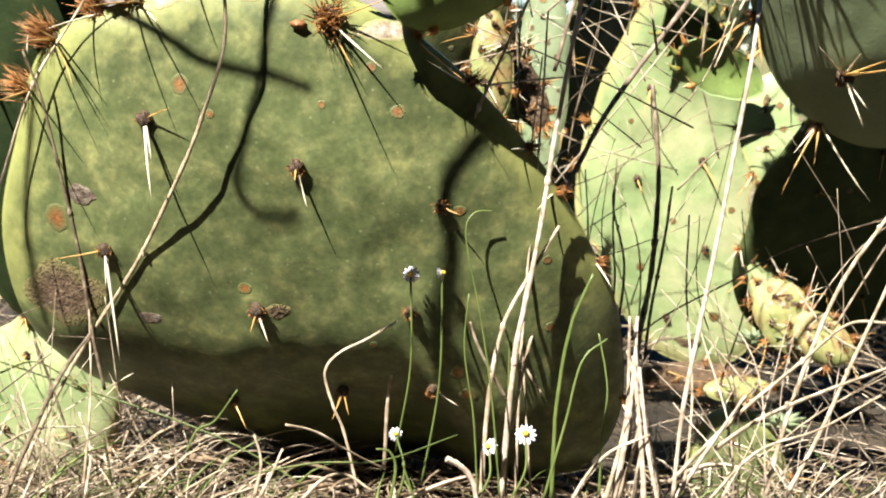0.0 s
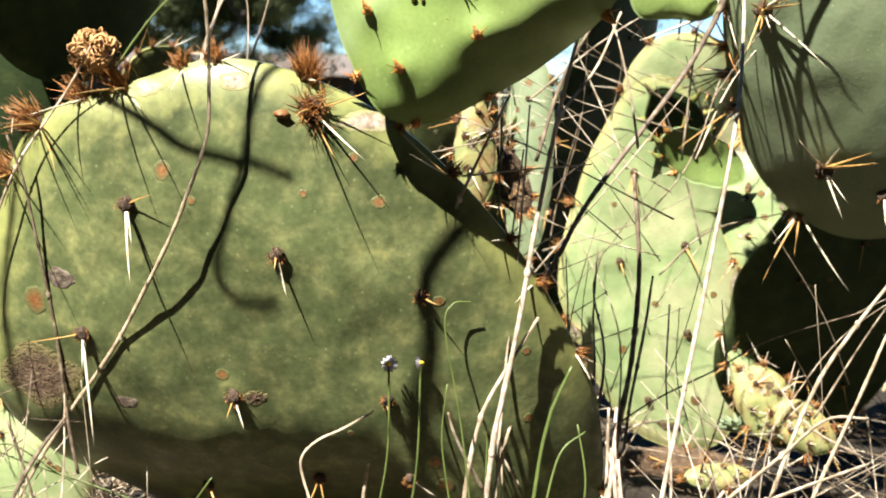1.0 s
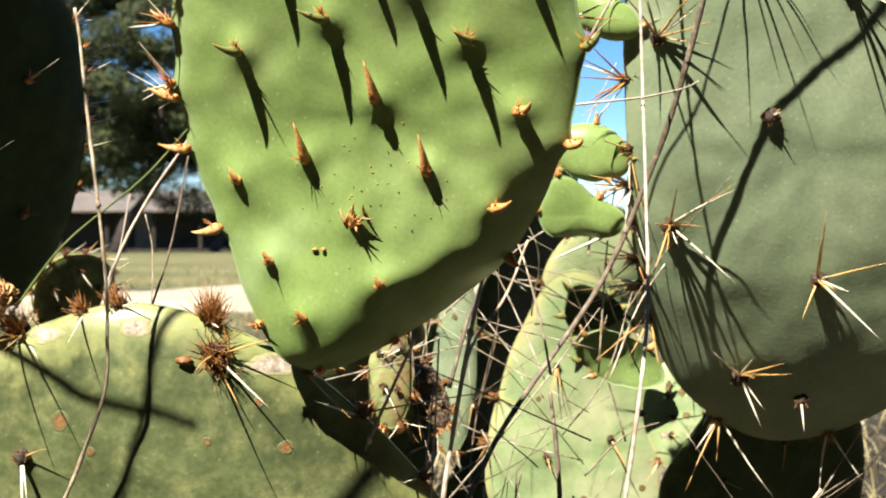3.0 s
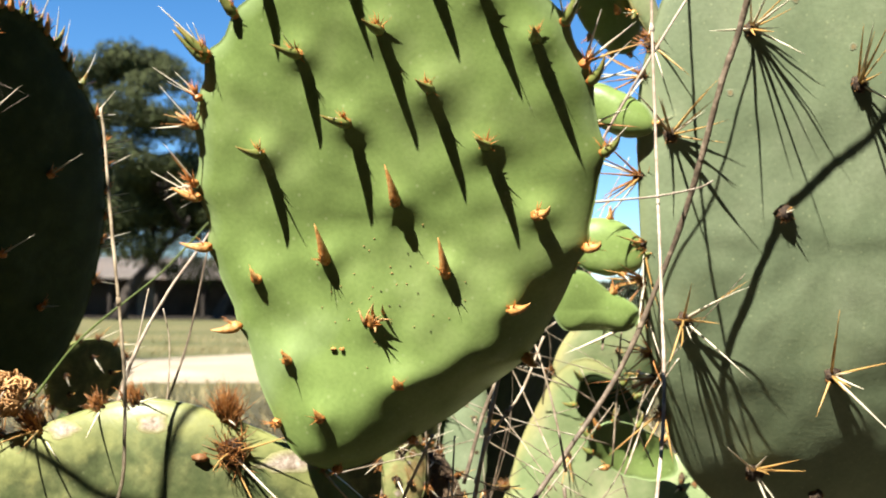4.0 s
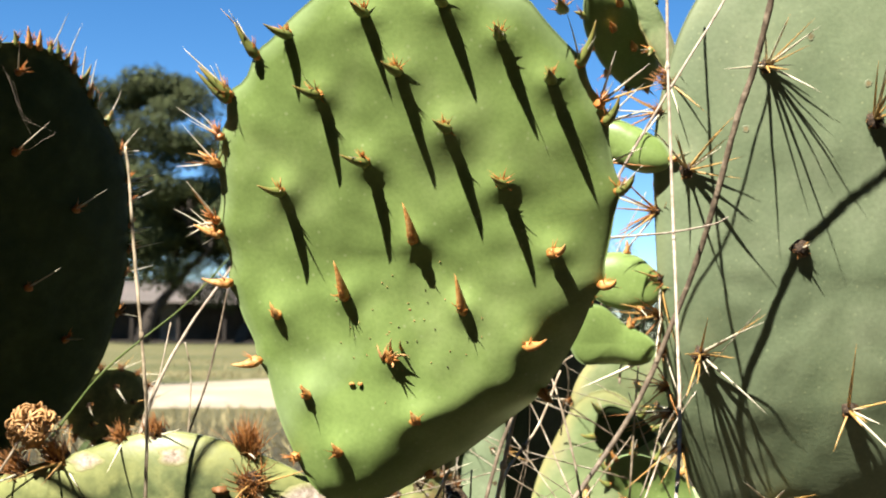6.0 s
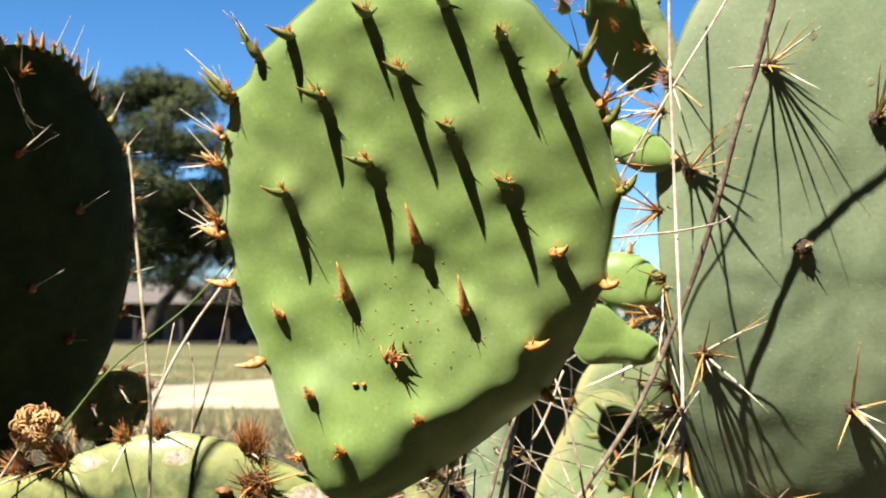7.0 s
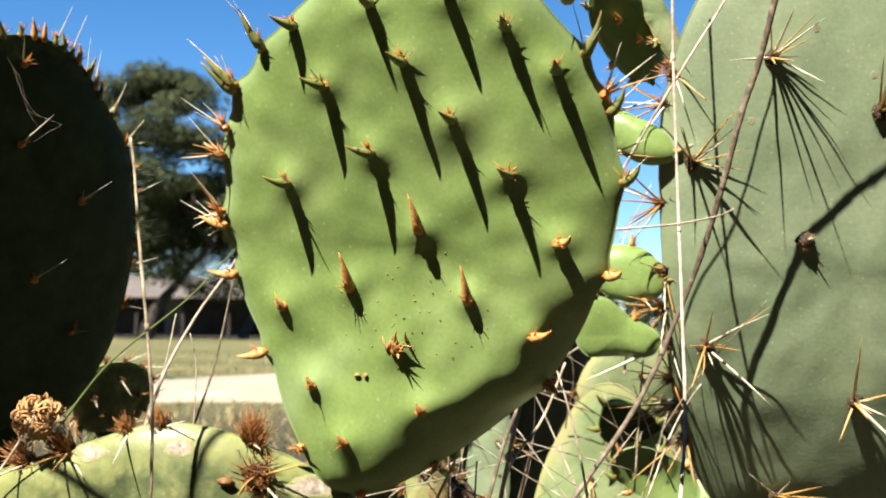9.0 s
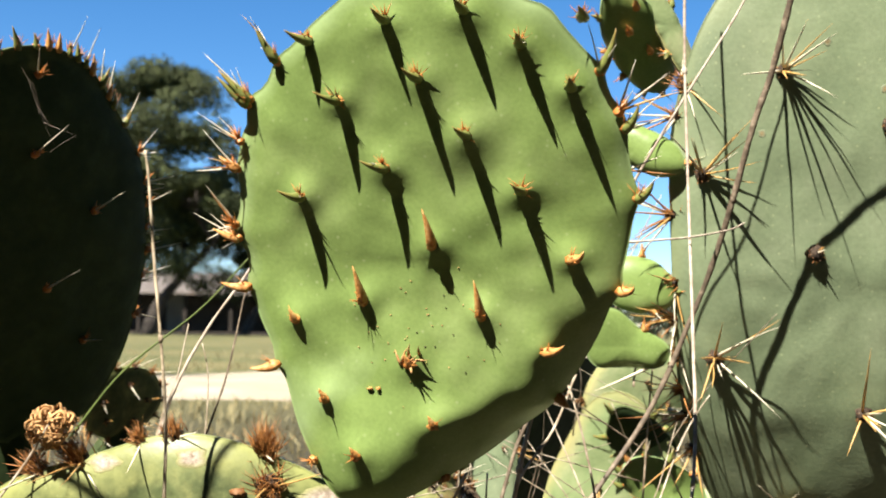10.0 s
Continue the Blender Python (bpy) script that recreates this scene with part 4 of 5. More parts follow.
def small_pad(plant, centre, normal, rx, ry, half, skin, label, egg=0.0, turn=0.0, seed=0, tufts=6, wave=0.001, power=(2.4, 0.55), fresh=False, scars=2):
    """A lesser pad with areoles spread on its face and rim."""
    p = Pad(plant, centre, normal, oval(rx, ry, egg, seed=seed), half, skin, label=label, turn=turn, seed=seed, wave=wave, power=power, seg=72, rings=20)
    rnd = p.rnd
    for k in range(tufts):
        a = 2 * math.pi * (k + 0.3 * rnd.random()) / tufts
        at = p.rim(math.cos(a) * rx, math.sin(a) * ry)
        if fresh:
            young_areole(p, at, 0.006, (at[1].x, at[1].y, 0.4), 7, rnd.random(), 0.012 if rnd.random() > 0.5 else 0)
        else:
            bristle_tuft(p, at, 16, 0.007, 0.8, [(jitter(rnd, at[1] + Vector((0, 0, 0.6)), 0.5), 0.012 + 0.018 * rnd.random(), 0.0006, rnd.choice((IV, AM))) for j in range(2)], base=0.0026)
    for k in range(scars):
        a, q = 2 * math.pi * rnd.random(), 0.75 * math.sqrt(rnd.random())
        scab(p, 1000 * rx * q * math.cos(a), 1000 * ry * q * math.sin(a), 1.2 + 2.2 * rnd.random(), None, rnd.choice((M_SCAB, M_CORK, M_BARK)))
    for k in range(0 if fresh else 5):
        a, q = 2 * math.pi * (k + 0.4 * rnd.random()) / 5, 0.55
        worn_areole(p, 1000 * rx * q * math.cos(a), 1000 * ry * q * math.sin(a), [(jitter(rnd, Vector((0.1, -0.2, 0.8)), 0.5), 0.008 + 0.014 * rnd.random(), 0.0007, rnd.choice((IV, AM)))], 5, 0.0021)
    return p


small_pad(grey, (0.1460, 0.668, 0.3325), (-0.15, -0.97, 0.10), 0.024, 0.017, 0.0070, M_YOUNG, "small yellow-green pad budding from the rim", seed=31, scars=0, tufts=5, turn=-0.25, fresh=True)


def horn_flex(x, y):
    """Hollow along its upper side, the tip curling towards the sun."""
    return 6.0 * (x * x + y * y) + 0.10 * max(0.0, y)


horn = Pad(grey, (0.1391, 0.668, 0.2954), (0.02, -0.97, -0.02), mm([26, 20, 15.5, 14, 15, 18, 24, 28, 26, 25.4, 25.1, 23.8, 21.0, 15.6, 13.2, 12.3, 13, 15.6, 21.8, 26.5]), 0.0070, M_YOUNG,
           label="small smooth green pad curved like a horn", seed=32, seg=72, rings=20, power=(2.0, 0.6), flex=horn_flex, wave=0.0008)
for x, y in ((-12, 20), (9, 8), (-22, 2)):
    young_areole(horn, horn.rim(x, y), 0.005, (-0.2, 0.6, 0.5), 8, 0)
small_pad(grey, (0.1480, 0.655, 0.4125), (-0.3, -0.9, 0.1), 0.028, 0.0125, 0.008, M_YOUNG, "small pale pad budding from the rim", seed=33, scars=0, tufts=3, turn=-0.50, fresh=True)
shaded = small_pad(grey, (0.1480, 0.678, 0.4835), (0.30, -0.78, -0.55), 0.0185, 0.042, 0.008, M_YOUNG, "shaded green pad with orange spines", seed=34, scars=0, tufts=11, turn=0.80, fresh=True)
for x, y in ((2, -6), (-3, 14), (8, 24)):
    young_areole(shaded, shaded.spot(x, y), 0.007, (0.1, 0.8, 0.5), 6, 0)
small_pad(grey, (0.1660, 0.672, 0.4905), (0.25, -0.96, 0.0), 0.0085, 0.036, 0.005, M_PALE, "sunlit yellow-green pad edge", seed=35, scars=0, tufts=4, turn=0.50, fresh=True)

# the pale pads lower down and behind
pale = thing("prickly_pear", (0.19, 0.90, GROUND_Z), "pale sunlit prickly pear low among dry grass", "cactus", "prickly pears")
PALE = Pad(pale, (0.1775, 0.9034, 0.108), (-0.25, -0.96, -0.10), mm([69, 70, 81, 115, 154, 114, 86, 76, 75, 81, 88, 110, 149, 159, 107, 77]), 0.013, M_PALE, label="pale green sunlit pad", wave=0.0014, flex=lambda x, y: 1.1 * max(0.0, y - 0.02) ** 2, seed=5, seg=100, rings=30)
for x, y, sp in ((-15, 77, [((-0.2, -0.8, 0.4), 0.026, 0.0009, AM), ((0.2, -0.8, 0.4), 0.024, 0.0009, AM), ((0.0, -0.7, 0.6), 0.02, 0.0009, AM)]), (-24, 4, [((0.3, -0.5, 0.6), 0.016, 0.0009, AM)]), (26, 20, [((0.5, -0.8, 0.4), 0.030, 0.0012, AM)]),
                 (31, -52, []), (58, -56, []), (62, -96, []), (2, -112, [])):
    worn_areole(PALE, x, y, sp, 8, 0.0030)
for x, y, r in ((5, -30, 3), (-20, -70, 4), (40, -110, 5), (50, -20, 3), (-30, 50, 2.5), (20, 90, 3)):
    scab(PALE, x, y, r)
for x, y, rx, ry, m in ((66, -12, 4, 16, M_CORK), (68, -45, 5, 9, M_BARK), (64, 22, 4, 10, M_BARK), (72, -75, 6, 8, M_CORK), (-60, -60, 4, 9, M_CORK), (20, -135, 12, 5, M_BARK)):
    scab(PALE, x, y, rx, ry, m, 0.0012, 0.1, "corky patch along the rim")
for x, y in ((72, 30), (74, 0), (78, -40), (70, 60), (-72, 10), (-68, 50), (-80, -60)):
    bristle_tuft(PALE, PALE.rim(x, y), 22, 0.010, 0.8, [(jitter(PALE.rnd, Vector((0.3, 0.2, 0.7)), 0.7), 0.018 + 0.02 * PALE.rnd.random(), 0.0008, AM) for k in range(3)], base=0.0036)
small_pad(pale, (0.196, 0.93, 0.237), (0.1, -0.95, -0.25), 0.046, 0.055, 0.010, M_PALE, "pale pad behind the dry stems", seed=41, tufts=9, egg=0.1)
small_pad(pale, (0.2644, 0.77, 0.0121), (-0.05, -0.93, 0.2), 0.016, 0.024, 0.006, M_YELLOW, "small wrinkled yellowing pad", seed=63, tufts=7, turn=0.9, scars=8, wave=0.003)
small_pad(pale, (0.2264, 0.8, 0.0547), (-0.1, -0.95, 0.1), 0.010, 0.030, 0.005, M_PALE, "narrow corky pad edge", seed=64, tufts=8, scars=10, turn=0.1, wave=0.002)
hollow = Pad(pale, (0.1833, 0.785, 0.2010), (0.12, -0.95, -0.22), oval(0.034, 0.0175, 0.0, 20, 43), 0.0050, M_YOUNG, label="small hollow green pad with a yellow rim", seed=43, turn=-0.42, seg=72, rings=20, wave=0.0012,
             flex=lambda x, y: 10.0 * (x * x + 2.5 * y * y))
for k in range(7):
    at = hollow.rim(math.cos(1.1 + k * 0.55) * 0.036, math.sin(1.1 + k * 0.55) * 0.018)
    young_areole(hollow, at, 0.008, (at[1].x, at[1].y + 0.2, 0.3), 5, float(k % 3 > 0), 0.012)
# Dark shape added in place of a shadow that falls on the pale pad.
shadow_shape = Pad(pale, (0.1865, 0.866, 0.2265), (0.22, -0.82, -0.62), mm([23, 18, 16.5, 17, 19, 25, 38, 32, 28, 26, 23, 19, 18, 21, 34, 38]), 0.0050, M_SHADED, label="dark flat shape in place of a cast shadow", seed=44, seg=64, rings=16, wave=0.002)
for k in range(6):
    at = shadow_shape.rim(math.cos(0.3 + k) * 0.03, math.sin(0.3 + k) * 0.02)
    young_areole(shadow_shape, at, 0.010, (at[1].x, at[1].y, 0.15), 4, 1.0)
small_pad(pale, (0.239, 0.8, 0.1587), (-0.15, -0.95, 0.1), 0.032, 0.042, 0.006, M_PALE, "yellowing pad behind the grey one", seed=47, tufts=8, scars=9)
small_pad(pale, (0.2407, 0.78, 0.0259), (-0.1, -0.95, 0.15), 0.020, 0.030, 0.007, M_YELLOW, "yellowing wrinkled low pad", seed=45, tufts=8, turn=0.6, scars=10, wave=0.003)
small_pad(pale, (0.1821, 0.67, -0.0524), (-0.1, -0.95, 0.1), 0.032, 0.045, 0.010, M_OLD, "low green pad among litter", seed=46, tufts=8)

small_pad(pale, (0.1915, 0.83, -0.034), (-0.1, -0.8, 0.55), 0.044, 0.012, 0.007, M_BARK, "dried brown remains of a pad", seed=48, tufts=5, scars=0, wave=0.004)
small_pad(pale, (0.2144, 0.8, -0.0345), (0.1, -0.7, 0.6), 0.026, 0.010, 0.006, M_YELLOW, "dried yellow remains of a pad", seed=49, tufts=4, scars=2, wave=0.004)


def rosette(base, r, seed, label):
    """A little fleshy weed: a rosette of pointed leaves."""
    top = thing("weed", base, label, "weed", "small weeds")
    rnd = random.Random(seed)
    for k in range(22):
        a = 2.4 * k
        up = 0.25 + 0.05 * k
        g = Geo()
        w = Vector((math.cos(a), math.sin(a), up)).normalized()
        pts = [w * (r * t) + Vector((0, 0, -0.2 * r * t * t)) for t in (0, 0.3, 0.6, 0.85, 1.0)]
        g.tube(pts, [r * 0.05, r * 0.11, r * 0.12, r * 0.06, r * 0.01], 7, 0, 0.5)
        part("leaf", g, M_GREY, top)


rosette((0.2272, 0.8, -0.0009), 0.020, 3, "small fleshy green weed in the litter")
rosette((0.246, 0.78, 0.0032), 0.022, 4, "small fleshy green weed in the litter")
rosette((0.2075, 0.66, -0.0172), 0.018, 5, "small fleshy green weed in the litter")

behind = thing("prickly_pear", (0.09, 0.80, GROUND_Z), "tangled prickly pear pads behind the dry grass", "cactus", "prickly pears")
small_pad(behind, (0.0788, 0.95, 0.1906), (-0.25, -0.95, 0.05), 0.021, 0.088, 0.007, M_GREY, "narrow grey-green pad seen behind stems", seed=51, tufts=9, scars=9)
small_pad(behind, (0.0273, 0.7, 0.2067), (0.15, -0.95, 0.1), 0.013, 0.036, 0.005, M_YELLOW, "small browning pad", seed=52, tufts=10, scars=14, egg=-0.15)
small_pad(behind, (0.0500, 0.72, 0.1850), (0.1, -0.9, 0.3), 0.012, 0.026, 0.006, M_BARK, "dried brown remains of a pad", seed=65, tufts=9, scars=0, wave=0.004, turn=0.4)
small_pad(behind, (0.1452, 1.05, 0.2199), (0.80, -0.52, -0.30), 0.09, 0.150, 0.010, M_SHADED, "pad with its face in shade", seed=53, tufts=8)
# The darkened pads below are added where only deep shade shows between plants.
small_pad(behind, (0.2874, 0.8, 0.0882), (0.12, -0.85, -0.45), 0.078, 0.125, 0.012, M_SHADED, "dark pad added to fill a shaded gap", seed=54, tufts=6)
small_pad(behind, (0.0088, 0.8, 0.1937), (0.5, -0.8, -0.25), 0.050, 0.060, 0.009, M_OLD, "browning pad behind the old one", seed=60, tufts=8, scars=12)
small_pad(behind, (0.2735, 1.04, -0.1127), (0.75, -0.6, -0.35), 0.09, 0.10, 0.012, M_SHADED, "dark pad added to fill a shaded gap", seed=56, tufts=6)
small_pad(behind, (0.1488, 1.08, 0.2106), (0.80, -0.5, -0.35), 0.07, 0.11, 0.012, M_SHADED, "dark pad added to fill a shaded gap", seed=57, tufts=6)
small_pad(behind, (0.4014, 1.02, 0.0244), (0.72, -0.6, -0.40), 0.10, 0.10, 0.012, M_SHADED, "dark pad added to fill a shaded gap", seed=58, tufts=6)
small_pad(behind, (0.0554, 0.98, 0.1374), (0.78, -0.55, -0.30), 0.05, 0.10, 0.010, M_SHADED, "dark pad added to fill a shaded gap", seed=59, tufts=6)
small_pad(behind, (0.101, 1.04, 0.0072), (0.6, -0.7, -0.3), 0.060, 0.120, 0.012, M_SHADED, "dark pad added to fill a shaded gap", seed=55, tufts=6)

# the pad whose face lies in shade
dark = thing("prickly_pear", (-0.22, 0.64, GROUND_Z), "prickly pear pad with its face in deep shade", "cactus", "prickly pears")
SHADE = Pad(dark, (-0.1927, 0.6049, 0.3434), (0.76, -0.60, -0.25), mm([73, 73, 80, 89, 107, 109, 97, 80, 71, 70, 77, 93, 108, 110, 94, 79]), 0.009, M_SHADED, label="green pad turned away from the sun", wave=0.001, seed=6)
for x, y in ((26, 26), (5, -19), (36, -48), (-16, 52), (-20, 93)):
    young_areole(SHADE, SHADE.spot(x, y), 0.0, (0, 0, 1), 7, 1.0, 0.026)
for x, y in ((-44, 104), (-33, 109), (-23, 112), (-15, 112), (-9, 111), (-2, 110), (4, 107), (9, 104), (14, 100), (22, 96), (28, 92), (33, 87), (41, 77), (56, 63), (65, 47), (70, 34), (73, 20), (74, 4), (74, -10), (72, -34)):
    at = SHADE.rim(x, y)
    young_areole(SHADE, at, 0.005 + 0.005 * SHADE.rnd.random() if y > 70 else 0.0, (at[1].x + SHADE.rnd.gauss(0, 0.2), at[1].y, 0.3), 14, float(SHADE.rnd.random() > 0.3), 0.016 + 0.012 * SHADE.rnd.random() if SHADE.rnd.random() > 0.4 else 0.0)
for x, y, reach in ((56, 63, 0.013), (65, 47, 0.019), (68, 42, 0.014), (73, 16, 0.016), (74, 8, 0.011), (74, -14, 0.013)):
    add_spines(SHADE, SHADE.rim(x, y)[0], [((0.45, 0.40, 0.75), reach, 0.0007, IV), ((0.60, 0.12, 0.70), reach * 0.7, 0.0006, IV)])
small_pad(dark, (-0.235, 0.64, 0.16), (0.3, -0.9, -0.2), 0.045, 0.115, 0.010, M_SHADED, "narrow pad below, in shade", seed=61, tufts=6)

web = Geo()
for line in ([(-0.1923, 0.5650, 0.4396), (-0.1898, 0.5650, 0.4344), (-0.1862, 0.5650, 0.4283), (-0.1811, 0.5650, 0.4146), (-0.1783, 0.5650, 0.4068), (-0.1747, 0.5650, 0.4010), (-0.1707, 0.5650, 0.3927)],
           [(-0.1774, 0.5650, 0.4062), (-0.1696, 0.5650, 0.4031), (-0.1610, 0.5650, 0.3997)],
           [(-0.1610, 0.5650, 0.3997), (-0.1679, 0.5650, 0.3956), (-0.1743, 0.5650, 0.3909)],
           [(-0.1862, 0.5650, 0.4283), (-0.1832, 0.5650, 0.4251), (-0.1774, 0.5650, 0.4062)],
           [(-0.1811, 0.5650, 0.4146), (-0.1739, 0.5650, 0.4042), (-0.1696, 0.5650, 0.4031)]):
    web.tube(line, 0.00004, 4)
tagged(part("cobweb", web, M_WHITE), "thin torn cobweb strung over the shaded pad", "cobweb")

low = thing("prickly_pear", (-0.25, 0.70, GROUND_Z), "pale low prickly pear pad among dry grass", "cactus", "prickly pears")
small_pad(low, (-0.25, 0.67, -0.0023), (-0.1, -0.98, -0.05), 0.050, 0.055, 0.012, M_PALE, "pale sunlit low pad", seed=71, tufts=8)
tiny = thing("prickly_pear", (-0.21, 0.90, GROUND_Z), "small prickly pear with a spiny rim beyond the old pad", "cactus", "prickly pears")
small_pad(tiny, (-0.2138, 0.88, 0.2441), (0.72, -0.62, -0.32), 0.036, 0.030, 0.005, M_OLD, "small pad with a lit spiny rim", seed=72, scars=0, tufts=14)
small_pad(tiny, (-0.215, 0.90, 0.10), (0.2, -0.95, -0.1), 0.05, 0.13, 0.010, M_SHADED, "old stem pad in shade", seed=73, tufts=5)


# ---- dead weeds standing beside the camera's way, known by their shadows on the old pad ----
def dead_weed(base, lines, label):
    """A tall dead weed: each line is a bent stem or twig with its own thickness."""
    off = Vector(base)
    g = Geo()
    for pts, r in lines:
        line = curve_points(pts, 6)
        n = len(line)
        g.tube([p - off for p in line], [r * (1 - 0.35 * i / (n - 1)) for i in range(n)], 8)
    ob = part("weed", g, M_DARK)
    ob.location = off
    tagged(ob, label, "weed", "dead weeds")


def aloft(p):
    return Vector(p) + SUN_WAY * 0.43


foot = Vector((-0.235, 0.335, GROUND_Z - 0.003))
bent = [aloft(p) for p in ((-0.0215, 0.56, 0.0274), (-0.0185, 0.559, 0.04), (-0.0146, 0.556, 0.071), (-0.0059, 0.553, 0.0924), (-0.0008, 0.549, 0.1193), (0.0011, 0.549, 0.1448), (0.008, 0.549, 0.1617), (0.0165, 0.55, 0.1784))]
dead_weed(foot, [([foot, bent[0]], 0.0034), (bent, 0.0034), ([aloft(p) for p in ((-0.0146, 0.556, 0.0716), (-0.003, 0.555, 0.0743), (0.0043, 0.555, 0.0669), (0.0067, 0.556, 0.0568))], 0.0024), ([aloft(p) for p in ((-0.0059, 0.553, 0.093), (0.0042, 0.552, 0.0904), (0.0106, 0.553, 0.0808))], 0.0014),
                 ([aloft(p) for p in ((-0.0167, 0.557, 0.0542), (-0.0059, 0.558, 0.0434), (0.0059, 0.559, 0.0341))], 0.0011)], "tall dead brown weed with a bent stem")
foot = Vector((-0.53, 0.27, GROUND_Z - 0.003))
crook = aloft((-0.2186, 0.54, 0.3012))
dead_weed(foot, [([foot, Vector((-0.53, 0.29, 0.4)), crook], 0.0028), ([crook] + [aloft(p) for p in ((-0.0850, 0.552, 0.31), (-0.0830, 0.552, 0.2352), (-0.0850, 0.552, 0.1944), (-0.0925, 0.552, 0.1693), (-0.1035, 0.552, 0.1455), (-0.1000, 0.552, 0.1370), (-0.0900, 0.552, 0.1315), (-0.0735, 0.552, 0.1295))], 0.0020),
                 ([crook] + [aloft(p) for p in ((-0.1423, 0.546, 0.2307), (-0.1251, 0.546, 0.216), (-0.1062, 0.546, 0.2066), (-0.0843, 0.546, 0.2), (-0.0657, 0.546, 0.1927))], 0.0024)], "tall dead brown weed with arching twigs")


# ---- grass ----
def stalk(pts, r, mat, label, name="grass_stalk", taper=0.6, nodes=0, flat=0.5):
    """A dry or green stem along a line, with knots."""
    line = curve_points(pts, 7)
    flat = 1.0 if mat is M_DARK and r > 0.0014 else flat
    g = Geo()
    n = len(line)
    rnd = random.Random(int(1e5 * abs(line[0].x + line[-1].z)) + 7)
    base = line[0].copy()
    line = [p - base + Vector((rnd.gauss(0, r * 0.05), rnd.gauss(0, r * 0.05), 0)) for p in line]
    g.tube(line, [r * (1 - (1 - taper) * i / (n - 1)) * (1 + 0.07 * rnd.gauss(0, 1)) for i in range(n)], 7, 0, flat)
    for k in range(nodes):
        i = 2 + int((n - 4) * (k + 0.5) / nodes)
        g.blob(line[i], r * 1.15, r * 0.65, r * 1.9, 0, 0.2, 7, 5)
    ob = part(name, g, mat)
    ob.location = base
    return tagged(ob, label, "grass", "dry grass stalks")


DRY, BLEACHED, DARKS, GREENS = "tan dry grass stalk", "bleached white dry grass stalk", "dark brown dead stem", "thin green grass stem"
stalk([(-0.243, 0.6, -0.034), (-0.2227, 0.595, 0.008), (-0.1956, 0.5867, 0.0528), (-0.1606, 0.5676, 0.1007), (-0.1284, 0.5434, 0.1544), (-0.1158, 0.5366, 0.1815), (-0.1046, 0.5318, 0.2109), (-0.1025, 0.5287, 0.2341), (-0.1036, 0.53, 0.2657), (-0.1075, 0.53, 0.3028), (-0.1117, 0.53, 0.3402), (-0.1148, 0.53, 0.3726), (-0.1172, 0.53, 0.3875)], 0.0012, M_STEM, "tall bent tan dry stem", nodes=2)
stalk([(0.0303, 0.56, -0.0284), (0.0364, 0.556, 0.0534), (0.0469, 0.555, 0.1128), (0.0554, 0.553, 0.1728), (0.0661, 0.55, 0.2356), (0.0782, 0.55, 0.2882)], 0.0016, M_WHITE, BLEACHED, nodes=3)
stalk([(0.0191, 0.6, -0.0317), (0.0357, 0.605, 0.0528), (0.054, 0.61, 0.1064), (0.0754, 0.617, 0.1529), (0.0939, 0.622, 0.1854), (0.1452, 0.6369, 0.2553), (0.1707, 0.6327, 0.3127), (0.1814, 0.623, 0.3458), (0.1887, 0.6107, 0.3783), (0.1966, 0.5965, 0.4192), (0.2035, 0.5896, 0.4429), (0.2088, 0.5772, 0.4744), (0.2126, 0.5681, 0.499), (0.2145, 0.5547, 0.5271), (0.2162, 0.541, 0.556), (0.2172, 0.529, 0.586), (0.2176, 0.518, 0.616)], 0.0013, M_DARK, DARKS, taper=1.6, nodes=3)
stalk([(-0.0337, 0.6, -0.0221), (-0.0296, 0.588, 0.0312), (-0.0147, 0.56, 0.1086), (0.001, 0.56, 0.1464), (0.0229, 0.55, 0.1976), (0.0396, 0.54, 0.2351)], 0.0012, M_STRAW, DRY, nodes=2)
stalk([(0.111, 0.665, -0.0678), (0.1159, 0.66, 0.0251), (0.1219, 0.655, 0.0753), (0.1248, 0.655, 0.1162), (0.1242, 0.655, 0.1496), (0.1203, 0.66, 0.1921)], 0.0020, M_DARK, DARKS, nodes=1)
stalk([(0.1172, 0.66, -0.0657), (0.1206, 0.65, 0.0419), (0.1285, 0.65, 0.1001), (0.1326, 0.652, 0.1334)], 0.0012, M_DARK, DARKS, nodes=1)
stalk([(0.1028, 0.655, 0.0405), (0.1064, 0.655, 0.0855), (0.0993, 0.66, 0.1221), (0.1036, 0.66, 0.1457)], 0.0009, M_DARK, DARKS, nodes=1)
stalk([(0.1751, 0.58, -0.0322), (0.1874, 0.58, 0.0227), (0.2077, 0.58, 0.0851), (0.2312, 0.58, 0.1246), (0.2504, 0.58, 0.1515)], 0.0014, M_STRAW, DRY, nodes=2)
stalk([(0.1217, 0.57, -0.0173), (0.1548, 0.57, 0.0194), (0.1889, 0.57, 0.0507), (0.2131, 0.575, 0.0695), (0.2372, 0.58, 0.0694)], 0.0013, M_STRAW, DRY, nodes=1)
stalk([(0.1427, 0.56, 0.0056), (0.1641, 0.56, 0.0212), (0.1927, 0.56, 0.0352), (0.2311, 0.56, 0.0507)], 0.0015, M_STRAW, DRY, nodes=1)
stalk([(0.1811, 0.56, -0.0207), (0.1969, 0.56, 0.0138), (0.2094, 0.56, 0.0475), (0.2267, 0.56, 0.0925), (0.2362, 0.56, 0.1189)], 0.0013, M_STRAW, DRY, nodes=1)
